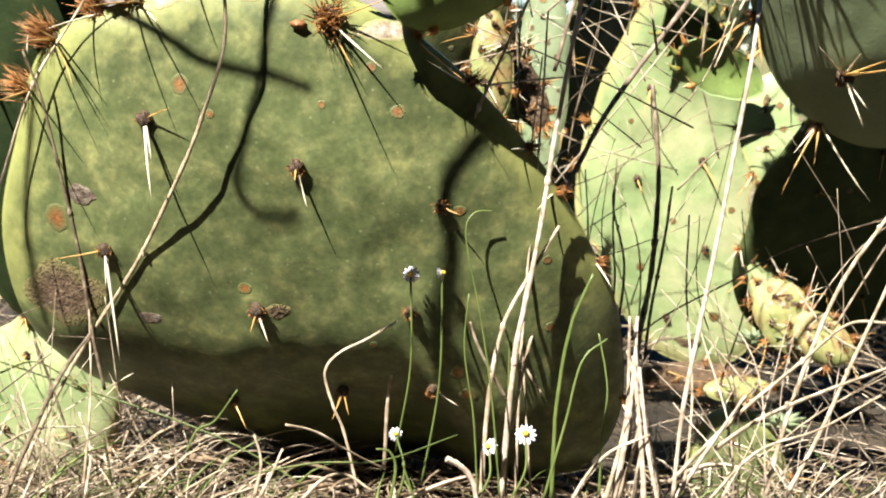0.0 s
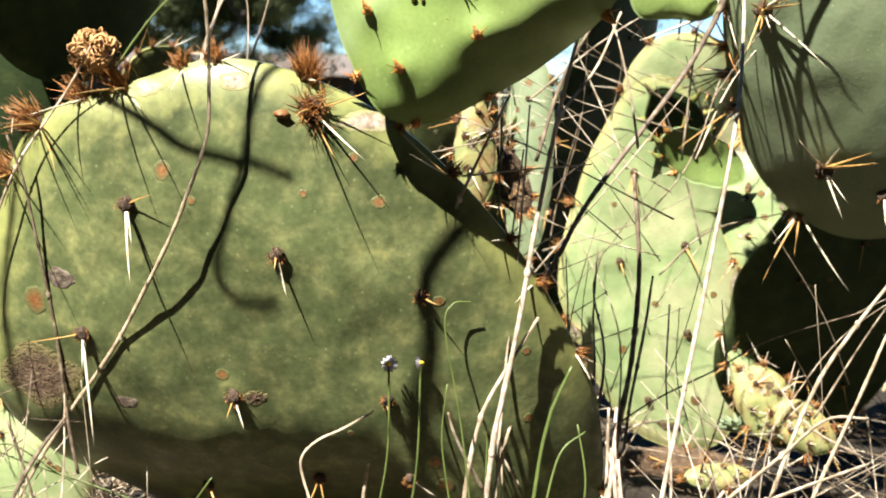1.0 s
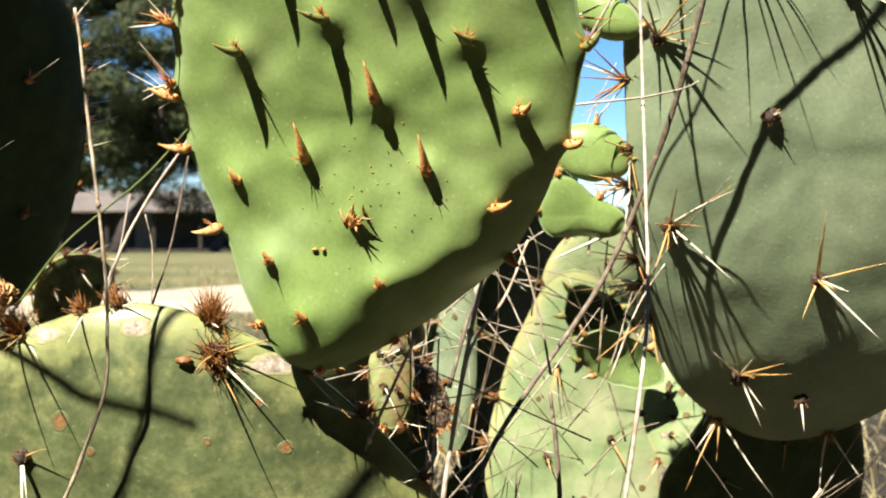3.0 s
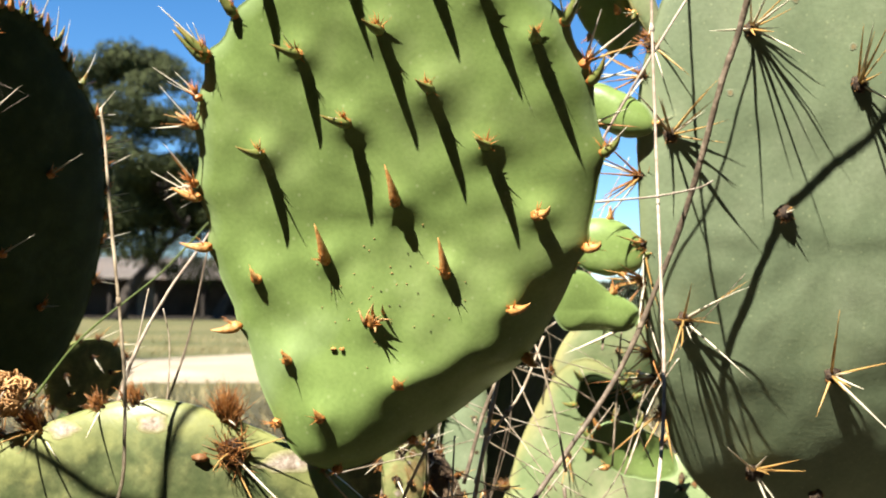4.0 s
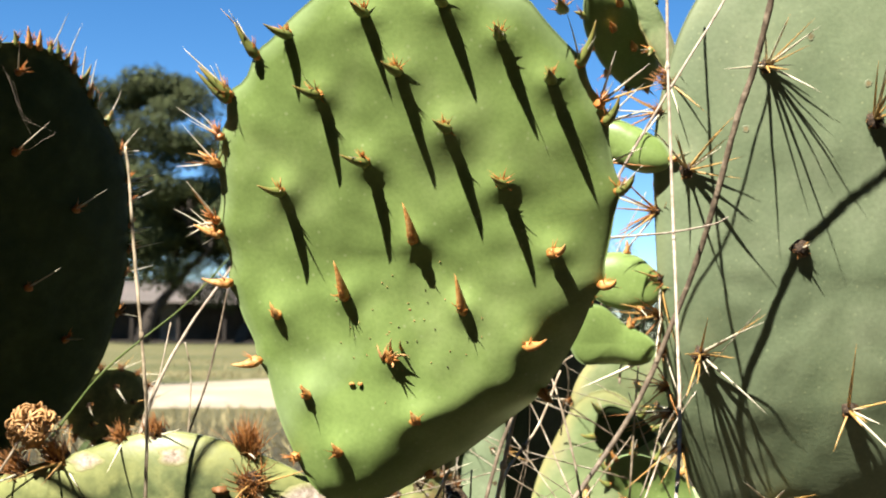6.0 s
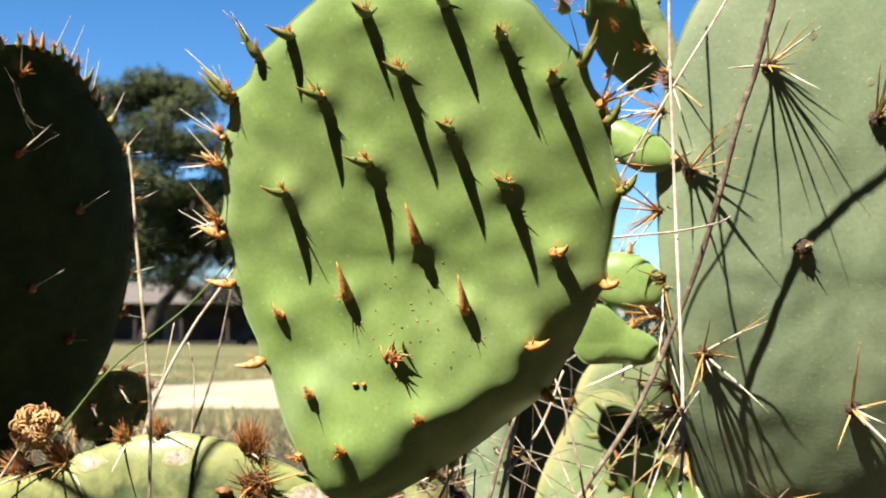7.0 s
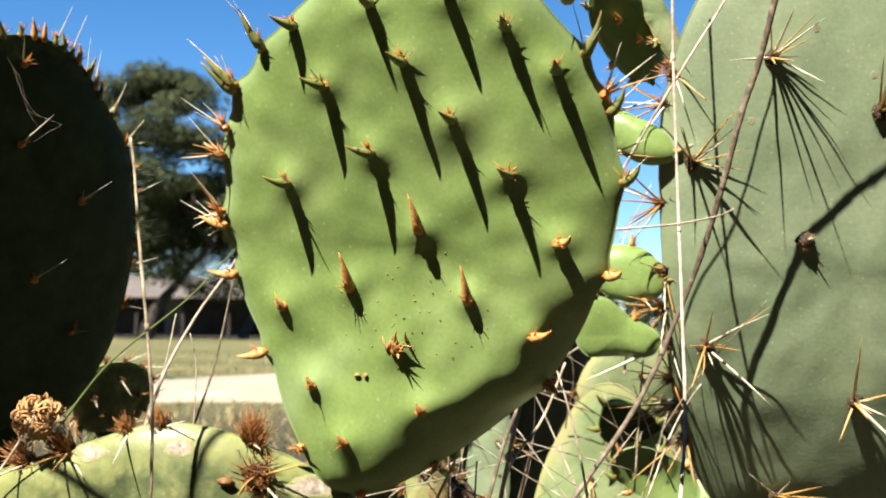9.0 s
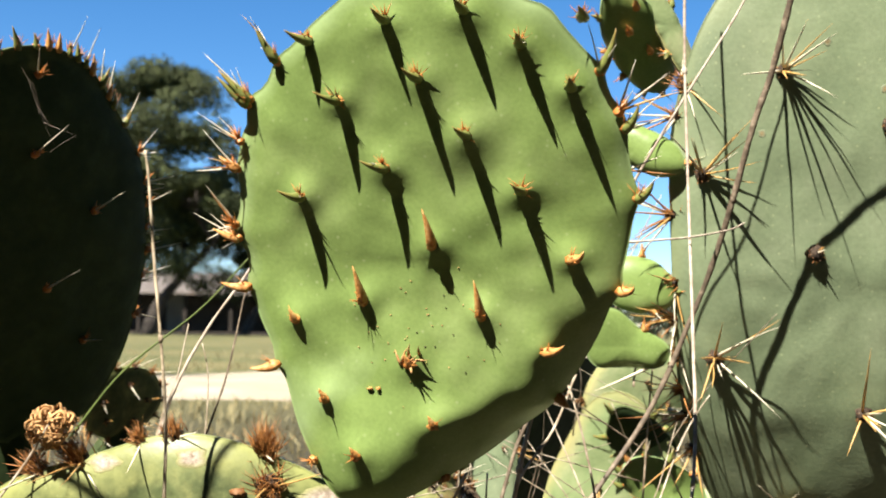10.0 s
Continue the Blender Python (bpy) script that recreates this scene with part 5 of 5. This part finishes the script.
stalk([(-0.1855, 0.585, 0.0277), (-0.1897, 0.583, 0.0568), (-0.1923, 0.575, 0.1048), (-0.1968, 0.568, 0.1444), (-0.2019, 0.56, 0.1851), (-0.2085, 0.555, 0.2102)], 0.0013, M_DARK, DARKS, nodes=1)
stalk([(-0.2351, 0.5725, 0.1291), (-0.2271, 0.5704, 0.15), (-0.2069, 0.5621, 0.1936), (-0.1791, 0.5569, 0.2323), (-0.164, 0.5517, 0.2561)], 0.0009, M_STRAW, DRY, nodes=1)
stalk([(0.0181, 0.585, 0.1932), (0.0515, 0.6, 0.1965), (0.0901, 0.62, 0.1993)], 0.0007, M_WHITE, BLEACHED, nodes=0)
stalk([(0.0564, 0.55, -0.0209), (0.0582, 0.55, 0.0312), (0.0645, 0.55, 0.073), (0.0752, 0.55, 0.1009)], 0.0012, M_GREEN, GREENS, nodes=0, flat=0.35)
stalk([(0.0297, 0.545, -0.0191), (0.0246, 0.545, 0.0385), (0.0185, 0.545, 0.0798), (0.011, 0.545, 0.12), (0.0146, 0.547, 0.1316), (0.0242, 0.55, 0.1327)], 0.0006, M_GREEN, GREENS, nodes=0)
stalk([(-0.0425, 0.55, -0.0249), (-0.0509, 0.55, 0.0152), (-0.0566, 0.55, 0.0303), (-0.0609, 0.552, 0.0478), (-0.0533, 0.55, 0.0588), (-0.0387, 0.548, 0.0669), (-0.0228, 0.546, 0.0769)], 0.0010, M_STRAW, DRY, nodes=0)
stalk([(0.0695, 0.62, 0.0157), (0.1217, 0.63, 0.0571), (0.1686, 0.64, 0.0804), (0.2033, 0.65, 0.0972), (0.2637, 0.66, 0.1146)], 0.0007, M_DARK, DARKS, nodes=0)
stalk([(0.0337, 0.57, -0.0261), (0.0351, 0.57, 0.0921), (0.0371, 0.57, 0.1513), (0.0375, 0.57, 0.2197), (0.0396, 0.57, 0.2638)], 0.0006, M_GREEN, GREENS, nodes=0)
stalk([(0.0478, 0.575, -0.028), (0.0418, 0.575, 0.0605), (0.0433, 0.575, 0.145), (0.0494, 0.575, 0.2085)], 0.0007, M_STRAW, DRY, nodes=0)
stalk([(-0.1688, 0.6, 0.2436), (-0.1416, 0.6, 0.2793), (-0.1021, 0.6, 0.3126), (-0.0757, 0.6, 0.3415), (-0.0608, 0.6, 0.3553)], 0.0007, M_GREEN, GREENS, nodes=0)
stalk([(-0.1169, 0.575, 0.2458), (-0.1077, 0.575, 0.2744), (-0.0926, 0.575, 0.3032), (-0.0739, 0.575, 0.3309), (-0.0576, 0.575, 0.3587)], 0.0009, M_WHITE, BLEACHED, nodes=0)
stalk([(-0.0969, 0.59, 0.2389), (-0.0942, 0.59, 0.2491), (-0.0847, 0.59, 0.2799), (-0.0761, 0.59, 0.3243)], 0.0008, M_DARK, DARKS, nodes=0)
stalk([(-0.1218, 0.59, 0.2417), (-0.1165, 0.59, 0.2621), (-0.111, 0.59, 0.2768), (-0.1058, 0.59, 0.3048)], 0.0006, M_STRAW, DRY, nodes=0)
stalk([(-0.0975, 0.6, 0.2424), (-0.0965, 0.6, 0.2617), (-0.0969, 0.6, 0.2796), (-0.1002, 0.6, 0.2946)], 0.0005, M_STRAW, DRY, nodes=0)
stalk([(0.1224, 0.6, 0.3521), (0.1413, 0.59, 0.3531), (0.1583, 0.585, 0.3546), (0.178, 0.58, 0.3584), (0.1859, 0.578, 0.3622)], 0.0007, M_WHITE, BLEACHED, nodes=1)
stalk([(0.122, 0.62, 0.359), (0.1339, 0.615, 0.387), (0.1624, 0.6, 0.438), (0.1878, 0.6, 0.4793), (0.2006, 0.6, 0.5049)], 0.0009, M_WHITE, BLEACHED, nodes=0)
stalk([(0.0635, 0.59, 0.2047), (0.0708, 0.59, 0.228), (0.0876, 0.595, 0.2511), (0.1003, 0.6, 0.2808)], 0.0010, M_STRAW, DRY, nodes=1)
stalk([(0.0594, 0.62, 0.2002), (0.0717, 0.62, 0.2431), (0.0872, 0.62, 0.274), (0.101, 0.63, 0.2959)], 0.0012, M_DARK, DARKS, nodes=1)
stalk([(0.1122, 0.6, 0.2092), (0.1078, 0.6, 0.233), (0.1003, 0.6, 0.2628), (0.0954, 0.61, 0.2805)], 0.0008, M_STRAW, DRY, nodes=0)
stalk([(0.0992, 0.6, -0.0394), (0.109, 0.6, 0.0025), (0.1067, 0.6, 0.0254), (0.102, 0.605, 0.0468)], 0.0012, M_STRAW, DRY, nodes=1)
stalk([(0.1056, 0.59, -0.0369), (0.1105, 0.59, 0.0059), (0.1045, 0.59, 0.0445), (0.1062, 0.6, 0.0674)], 0.0016, M_WHITE, BLEACHED, nodes=1)
stalk([(0.1193, 0.58, -0.0294), (0.112, 0.58, 0.0029), (0.1035, 0.58, 0.0283)], 0.0012, M_WHITE, BLEACHED, nodes=0)
stalk([(0.1165, 0.535, -0.0126), (0.1202, 0.535, 0.0365), (0.129, 0.535, 0.0943), (0.1343, 0.535, 0.128), (0.1394, 0.535, 0.1637), (0.1454, 0.535, 0.2065), (0.1539, 0.555, 0.2488), (0.1576, 0.575, 0.305), (0.1599, 0.595, 0.3843), (0.1594, 0.6, 0.4474), (0.1592, 0.6, 0.4979), (0.159, 0.6, 0.5427)], 0.0012, M_WHITE, BLEACHED, nodes=3)
stalk([(0.0524, 0.57, 0.031), (0.0417, 0.57, 0.0495), (0.04, 0.57, 0.0618), (0.0455, 0.57, 0.0862)], 0.0009, M_STRAW, DRY, nodes=0)
stalk([(0.0197, 0.555, -0.0233), (0.0235, 0.555, 0.0354), (0.0303, 0.555, 0.0716), (0.0415, 0.556, 0.095), (0.0585, 0.56, 0.1237)], 0.0014, M_STRAW, DRY, nodes=1)
stalk([(0.0362, 0.57, 0.0121), (0.0431, 0.57, 0.0496), (0.049, 0.575, 0.0729), (0.0535, 0.58, 0.0933)], 0.0010, M_STRAW, DRY, nodes=1)
stalk([(0.0325, 0.56, 0.0324), (0.0248, 0.555, 0.0476), (0.0173, 0.55, 0.0638), (0.0134, 0.548, 0.0761)], 0.0012, M_STRAW, DRY, nodes=0)
stalk([(-0.2325, 0.55, -0.0266), (-0.2121, 0.55, 0.0169), (-0.1976, 0.555, 0.0459), (-0.1835, 0.56, 0.0658)], 0.0014, M_DARK, DARKS, nodes=1)
stalk([(-0.0769, 0.52, 0.0306), (-0.0624, 0.525, 0.0252), (-0.0462, 0.53, 0.0133), (-0.0299, 0.54, 0.0007)], 0.0010, M_STRAW, DRY, nodes=0)
stalk([(-0.2481, 0.6, 0.039), (-0.1981, 0.59, 0.0261), (-0.1492, 0.58, 0.0136), (-0.1107, 0.57, 0.0014), (-0.0732, 0.56, -0.0167)], 0.0009, M_GREEN, GREENS, nodes=0)
stalk([(-0.0993, 0.54, -0.0029), (-0.0645, 0.54, 0.0035), (-0.0299, 0.54, 0.0053), (0.0075, 0.55, 0.0157)], 0.0008, M_GREEN, GREENS, nodes=0)
stalk([(-0.132, 0.545, 0.0071), (-0.1258, 0.545, 0.0193), (-0.1169, 0.545, 0.0239), (-0.1049, 0.545, 0.0405)], 0.0007, M_GREEN, GREENS, nodes=0)
stalk([(0.0853, 0.58, -0.0297), (0.086, 0.58, 0.0027), (0.0882, 0.58, 0.0314), (0.0834, 0.585, 0.0614)], 0.0008, M_GREEN, GREENS, nodes=0)
stalk([(0.0511, 0.54, -0.0168), (0.0618, 0.54, 0.0255), (0.0701, 0.545, 0.0567), (0.0832, 0.55, 0.0673)], 0.0008, M_GREEN, GREENS, nodes=0)
stalk([(0.2419, 0.6, 0.0427), (0.2162, 0.61, 0.0561), (0.1955, 0.62, 0.083)], 0.0010, M_STRAW, DRY, nodes=0)
stalk([(0.1372, 0.55, -0.0202), (0.1622, 0.55, 0.0078), (0.1934, 0.55, 0.0202), (0.2239, 0.55, 0.0386)], 0.0009, M_STRAW, DRY, nodes=0)
stalk([(0.1176, 0.54, -0.0162), (0.1348, 0.545, 0.0094), (0.1548, 0.55, 0.038)], 0.0012, M_WHITE, BLEACHED, nodes=0)
stalk([(0.0924, 0.575, -0.0309), (0.0975, 0.575, 0.0014), (0.101, 0.578, 0.0289), (0.1029, 0.58, 0.0472)], 0.0018, M_WHITE, BLEACHED, nodes=1)
stalk([(0.1084, 0.57, -0.0287), (0.1063, 0.572, -0.0007), (0.1037, 0.575, 0.0267), (0.1013, 0.58, 0.0503)], 0.0016, M_WHITE, BLEACHED, nodes=1)
stalk([(0.116, 0.57, -0.0286), (0.1107, 0.57, -0.0063), (0.1076, 0.575, 0.0173), (0.1051, 0.58, 0.0441)], 0.0014, M_WHITE, BLEACHED, nodes=0)
stalk([(0.0885, 0.58, -0.033), (0.0954, 0.58, -0.0037), (0.0999, 0.585, 0.0204), (0.1006, 0.59, 0.0697)], 0.0013, M_STRAW, DRY, nodes=0)
stalk([(0.0019, 0.53, 0.0101), (0.009, 0.53, 0.0063), (0.0147, 0.53, -0.001), (0.0176, 0.53, -0.013)], 0.0024, M_WHITE, BLEACHED, nodes=0)
stalk([(0.0678, 0.56, -0.0249), (0.0763, 0.56, -0.0091), (0.0886, 0.565, 0.0017), (0.1101, 0.57, 0.0096)], 0.0011, M_STRAW, DRY, nodes=0)
stalk([(-0.0271, 0.54, -0.0175), (-0.0241, 0.54, 0.0008), (-0.027, 0.54, 0.0098), (-0.0342, 0.54, 0.0113)], 0.0009, M_GREEN, GREENS, nodes=0)
stalk([(-0.014, 0.54, -0.0174), (-0.0178, 0.54, -0.0052), (-0.0206, 0.54, 0.0038)], 0.0008, M_GREEN, GREENS, nodes=0)
stalk([(-0.2208, 0.58, 0.0574), (-0.2148, 0.585, 0.0307), (-0.2074, 0.59, -0.0033), (-0.2014, 0.6, -0.0404)], 0.0011, M_DARK, DARKS, nodes=0)
stalk([(-0.2309, 0.57, 0.0288), (-0.2218, 0.575, 0.0083), (-0.216, 0.58, -0.0226), (-0.2138, 0.58, -0.039)], 0.0008, M_STRAW, DRY, nodes=0)
stalk([(-0.2429, 0.58, -0.0033), (-0.2237, 0.58, 0.0065), (-0.2005, 0.585, 0.0066)], 0.0008, M_STRAW, DRY, nodes=0)
stalk([(-0.2444, 0.59, 0.0354), (-0.2253, 0.59, 0.042), (-0.2071, 0.59, 0.0325), (-0.1798, 0.58, 0.0197)], 0.0007, M_GREEN, GREENS, nodes=0)
stalk([(-0.1875, 0.55, -0.02), (-0.185, 0.555, 0.003), (-0.1916, 0.56, 0.0229)], 0.0009, M_WHITE, BLEACHED, nodes=0)
stalk([(-0.0967, 0.54, -0.0151), (-0.0928, 0.54, 0.0032), (-0.0959, 0.54, 0.0183)], 0.0010, M_STRAW, DRY, nodes=0)
stalk([(-0.0938, 0.54, -0.0151), (-0.0862, 0.54, 0.0002), (-0.0817, 0.54, 0.0109)], 0.0010, M_STRAW, DRY, nodes=0)
stalk([(-0.0721, 0.53, -0.0138), (-0.0605, 0.53, -0.0017), (-0.0491, 0.53, 0.0014), (-0.035, 0.53, -0.0075)], 0.0012, M_STRAW, DRY, nodes=0)
stalk([(0.0384, 0.56, -0.0236), (0.0393, 0.56, 0.034), (0.042, 0.562, 0.0879), (0.0465, 0.565, 0.1432), (0.0499, 0.57, 0.1944), (0.0518, 0.575, 0.231)], 0.0008, M_STRAW, DRY, nodes=0)
stalk([(0.0676, 0.6, 0.0153), (0.0732, 0.605, 0.066), (0.079, 0.61, 0.1066), (0.0778, 0.62, 0.1464)], 0.0007, M_WHITE, BLEACHED, nodes=0)
stalk([(0.0956, 0.64, 0.0443), (0.0996, 0.645, 0.0772), (0.0983, 0.65, 0.1101), (0.1001, 0.655, 0.1495)], 0.0008, M_DARK, DARKS, nodes=0)
stalk([(0.1358, 0.6, -0.034), (0.1404, 0.61, 0.0193), (0.1389, 0.63, 0.0739), (0.1428, 0.65, 0.117)], 0.0008, M_STRAW, DRY, nodes=0)
stalk([(0.0181, 0.55, -0.0197), (0.0156, 0.55, 0.0248), (0.0107, 0.55, 0.0608), (0.0127, 0.55, 0.0903)], 0.0006, M_GREEN, GREENS, nodes=0)



def daisy(base, head, r, face, label):
    """A small daisy: thin stem, white petals and a yellow disc."""
    top = thing("daisy", base, label, "flower", "small daisies")
    off = Vector(base)
    head = Vector(head)
    g = Geo()
    mid = (off + head) / 2 + Vector((0.004, -0.003, 0))
    g.tube([p - off for p in curve_points([off, mid, head], 6)], 0.0006, 6)
    part("stem", g, M_GREEN, top)
    n = Vector(face).normalized()
    u = n.orthogonal().normalized()
    w = n.cross(u)
    rnd = random.Random(int(abs(head.x) * 1e5))
    c = Geo()
    c.blob(head - off + n * r * 0.12, r * 0.40, r * 0.40, r * 0.34, 0, 0.1)
    part("disc", c, M_DISC, top, "yellow flower centre")
    for k in range(12):
        a = 2 * math.pi * (k + 0.3 * rnd.random()) / 12
        d = u * math.cos(a) + w * math.sin(a)
        e = n.cross(d)
        droop = 0.15 + 0.35 * rnd.random()
        pts = [(0.3, 0.10), (0.6, 0.17), (0.9, 0.15), (1.05, 0.05)]
        h = Geo()
        verts = []
        for q, half in pts:
            c0 = head - off + d * r * q - n * (droop * r * q * q)
            verts += [c0 - e * half * r, c0 + n * 0.03 * r, c0 + e * half * r]
        faces = [(i * 3 + j, i * 3 + j + 1, i * 3 + j + 4, i * 3 + j + 3) for i in range(3) for j in (0, 1)]
        h.add(verts, faces)
        part("petal", h, M_PETAL, top)


daisy((-0.0246, 0.55, 0.0062), (-0.0165, 0.545, 0.1012), 0.0042, (-0.2, -0.9, 0.35), "small white daisy with a yellow centre, far open")
daisy((-0.0114, 0.55, -0.0122), (-0.0007, 0.55, 0.1009), 0.0034, (0.9, -0.3, 0.3), "small white daisy seen edge on")
daisy((0.0338, 0.54, -0.017), (0.0425, 0.55, 0.0166), 0.0054, (-0.1, -0.8, 0.6), "white daisy with yellow centre beside dry stalks")
daisy((0.0164, 0.54, -0.0171), (0.0236, 0.55, 0.0097), 0.0046, (-0.6, -0.6, 0.5), "white daisy half turned away beside dry stalks")
daisy((-0.0227, 0.54, -0.0144), (-0.0246, 0.55, 0.016), 0.0036, (0.0, -0.9, 0.4), "withered little daisy low in the grass")


# ---- dry grass and litter on the ground ----
def straw_top(x):
    """How high the straw lies before the pads: heaped on both sides, low under the old pad."""
    return float(np.interp(x, [-0.30, -0.22, -0.15, -0.08, 0.09, 0.13, 0.20, 0.50], [0.055, 0.050, 0.005, -0.045, -0.040, -0.012, -0.015, -0.005]))


def tangle(name, count, seed, mat, label, lo, hi, length, where, low, wide=0.0008):
    """Loose curved blades lying and standing over the soil."""
    rnd = random.Random(seed)
    g = Geo()
    x0, x1, y0, y1 = where
    for i in range(count):
        x, y = x0 + (x1 - x0) * rnd.random(), y0 + (y1 - y0) * rnd.random()
        z = ground_height(x, y) + low * rnd.random()
        a = rnd.random() * 2 * math.pi
        ln = length * (0.5 + rnd.random())
        rise = lo + (hi - lo) * rnd.random()
        d = Vector((math.cos(a), math.sin(a), rise)).normalized()
        side = Vector((-math.sin(a), math.cos(a), 0)) * rnd.gauss(0, 0.3)
        pts = [Vector((x, y, z)) + d * ln * t + side * ln * t * t - Vector((0, 0, 0.35 * ln * t * t * (1 if rise > 0.4 else 0.2))) for t in (0, 0.25, 0.5, 0.75, 1.0)]
        if y < 0.70:
            over = max(p.z for p in pts) - straw_top(x) - 0.012 * rnd.gauss(0, 1)
            pts = [p - Vector((0, 0, max(0.0, over))) for p in pts]
        r = 0.0003 + wide * rnd.random() ** 2
        g.tube(pts, [r, r, r * 0.9, r * 0.6, r * 0.15], 4, 0, 0.3)
    tagged(part(name, g, mat), label, "grass", kind="stuff")


tangle("dry_grass", 260, 1, M_STRAW, "tangled dry straw over the soil", 0.0, 0.7, 0.065, (-0.40, 0.55, 0.42, 0.66), 0.025)
tangle("dry_grass", 900, 2, M_STRAW, "tangled dry straw behind the pads", 0.1, 1.2, 0.08, (-0.5, 0.7, 0.62, 1.2), 0.04)
tangle("dry_grass", 170, 3, M_WHITE, "bleached dry straw over the soil", 0.0, 0.6, 0.06, (-0.40, 0.55, 0.42, 0.66), 0.03)
tangle("green_grass", 330, 4, M_GREEN, "short green grass among straw", 0.4, 2.5, 0.055, (-0.35, 0.25, 0.45, 0.62), 0.01)
tangle("litter", 2200, 5, M_LITTER, "brown plant litter on the soil", 0.0, 0.3, 0.022, (-0.45, 0.60, 0.40, 1.0), 0.012)
tangle("dry_grass", 110, 6, M_STRAW, "upright dry straw beside the pale cactus", 0.8, 3.0, 0.10, (0.10, 0.42, 0.54, 0.68), 0.01)


def dead_stems(count, seed, where, mat, label):
    """Thin dead stems criss-crossing between the pads."""
    rnd = random.Random(seed)
    x0, x1, y0, y1, z0, z1 = where
    for i in range(count):
        p = Vector((x0 + (x1 - x0) * rnd.random(), y0 + (y1 - y0) * rnd.random(), z0 + (z1 - z0) * rnd.random()))
        a = rnd.gauss(0, 0.9)
        d = Vector((math.sin(a), rnd.gauss(0, 0.35), abs(math.cos(a)))).normalized()
        ln = 0.06 + 0.12 * rnd.random()
        side = Vector((rnd.gauss(0, 1), rnd.gauss(0, 1), rnd.gauss(0, 0.5))) * 0.012
        pts = [p + d * ln * (t - 0.5) + side * (t - 0.5) ** 2 * 4 for t in (0, 0.5, 1)]
        stalk(pts, 0.00035 + 0.0005 * rnd.random(), mat, label, "dead_stem", 0.4)


dead_stems(14, 11, (0.03, 0.13, 0.60, 0.70, 0.02, 0.25), M_STRAW, "thin dry stem caught between the pads")
dead_stems(18, 41, (0.02, 0.12, 0.63, 0.80, 0.05, 0.28), M_STRAW, "thin dry stem behind the old pad")
dead_stems(10, 42, (0.02, 0.12, 0.63, 0.80, 0.05, 0.28), M_DARK, "thin dark stem behind the old pad")
dead_stems(7, 12, (0.06, 0.30, 0.58, 0.66, -0.03, 0.12), M_DARK, "thin dark dead stem before the pale pad")
dead_stems(12, 13, (0.13, 0.20, 0.66, 0.72, 0.20, 0.42), M_STRAW, "thin dry stem beside the grey pad")
dead_stems(14, 14, (-0.30, -0.14, 0.56, 0.66, -0.05, 0.04), M_STRAW, "dry stem at the foot of the old pad")
dead_stems(16, 15, (0.20, 0.42, 0.56, 0.68, -0.05, 0.08), M_STRAW, "dry stem below the grey pad")
tangle("dry_grass", 420, 7, M_STRAW, "dry straw against the low pale pad", 0.3, 1.6, 0.07, (-0.34, -0.10, 0.54, 0.66), 0.02)
tangle("dry_leaves", 200, 8, M_WHITE, "flat bleached dead leaves lying in the straw", 0.0, 0.9, 0.045, (-0.36, 0.50, 0.46, 0.68), 0.03, 0.0030)
tangle("dry_leaves", 260, 9, M_LITTER, "flat brown dead leaves lying in the straw", 0.0, 0.6, 0.035, (-0.36, 0.50, 0.44, 0.72), 0.02, 0.0040)
tangle("green_grass", 70, 10, M_GREEN, "green grass before the low pale pad", 0.6, 2.5, 0.075, (-0.30, -0.14, 0.54, 0.60), 0.01)
dead_stems(12, 31, (-0.27, -0.15, 0.54, 0.60, -0.03, 0.07), M_STRAW, "dry stem leaning before the low pale pad")
dead_stems(9, 32, (-0.27, -0.16, 0.53, 0.60, -0.02, 0.08), M_DARK, "dark dead stem leaning before the low pale pad")
dead_stems(16, 16, (0.15, 0.20, 0.54, 0.60, -0.06, 0.06), M_WHITE, "bleached dry stem in a bunch")
tangle("litter", 900, 17, M_LITTER, "brown leaf litter under the old pad", 0.0, 0.7, 0.030, (-0.26, 0.12, 0.52, 0.64), 0.03, 0.0020)
tangle("dry_grass", 160, 18, M_STRAW, "fine dry grass under the old pad", 0.1, 1.6, 0.050, (-0.28, 0.12, 0.52, 0.62), 0.015)
tangle("green_grass", 160, 19, M_GREEN, "fine green grass under the old pad", 0.4, 2.2, 0.050, (-0.30, 0.16, 0.50, 0.60), 0.01, 0.0010)
tangle("dry_grass", 800, 20, M_STRAW, "dry grass standing behind the old pad", 0.1, 1.5, 0.075, (-0.36, 0.04, 0.62, 0.98), 0.04)
tangle("litter", 900, 21, M_LITTER, "brown leaf litter behind the old pad", 0.0, 0.8, 0.035, (-0.36, 0.04, 0.62, 0.98), 0.03, 0.0022)
dead_stems(9, 22, (0.08, 0.25, 0.79, 0.87, 0.04, 0.30), M_STRAW, "thin dry stem close before the pale pad")
dead_stems(8, 23, (0.24, 0.34, 0.66, 0.74, 0.02, 0.14), M_STRAW, "thin dry stem below the grey pad")
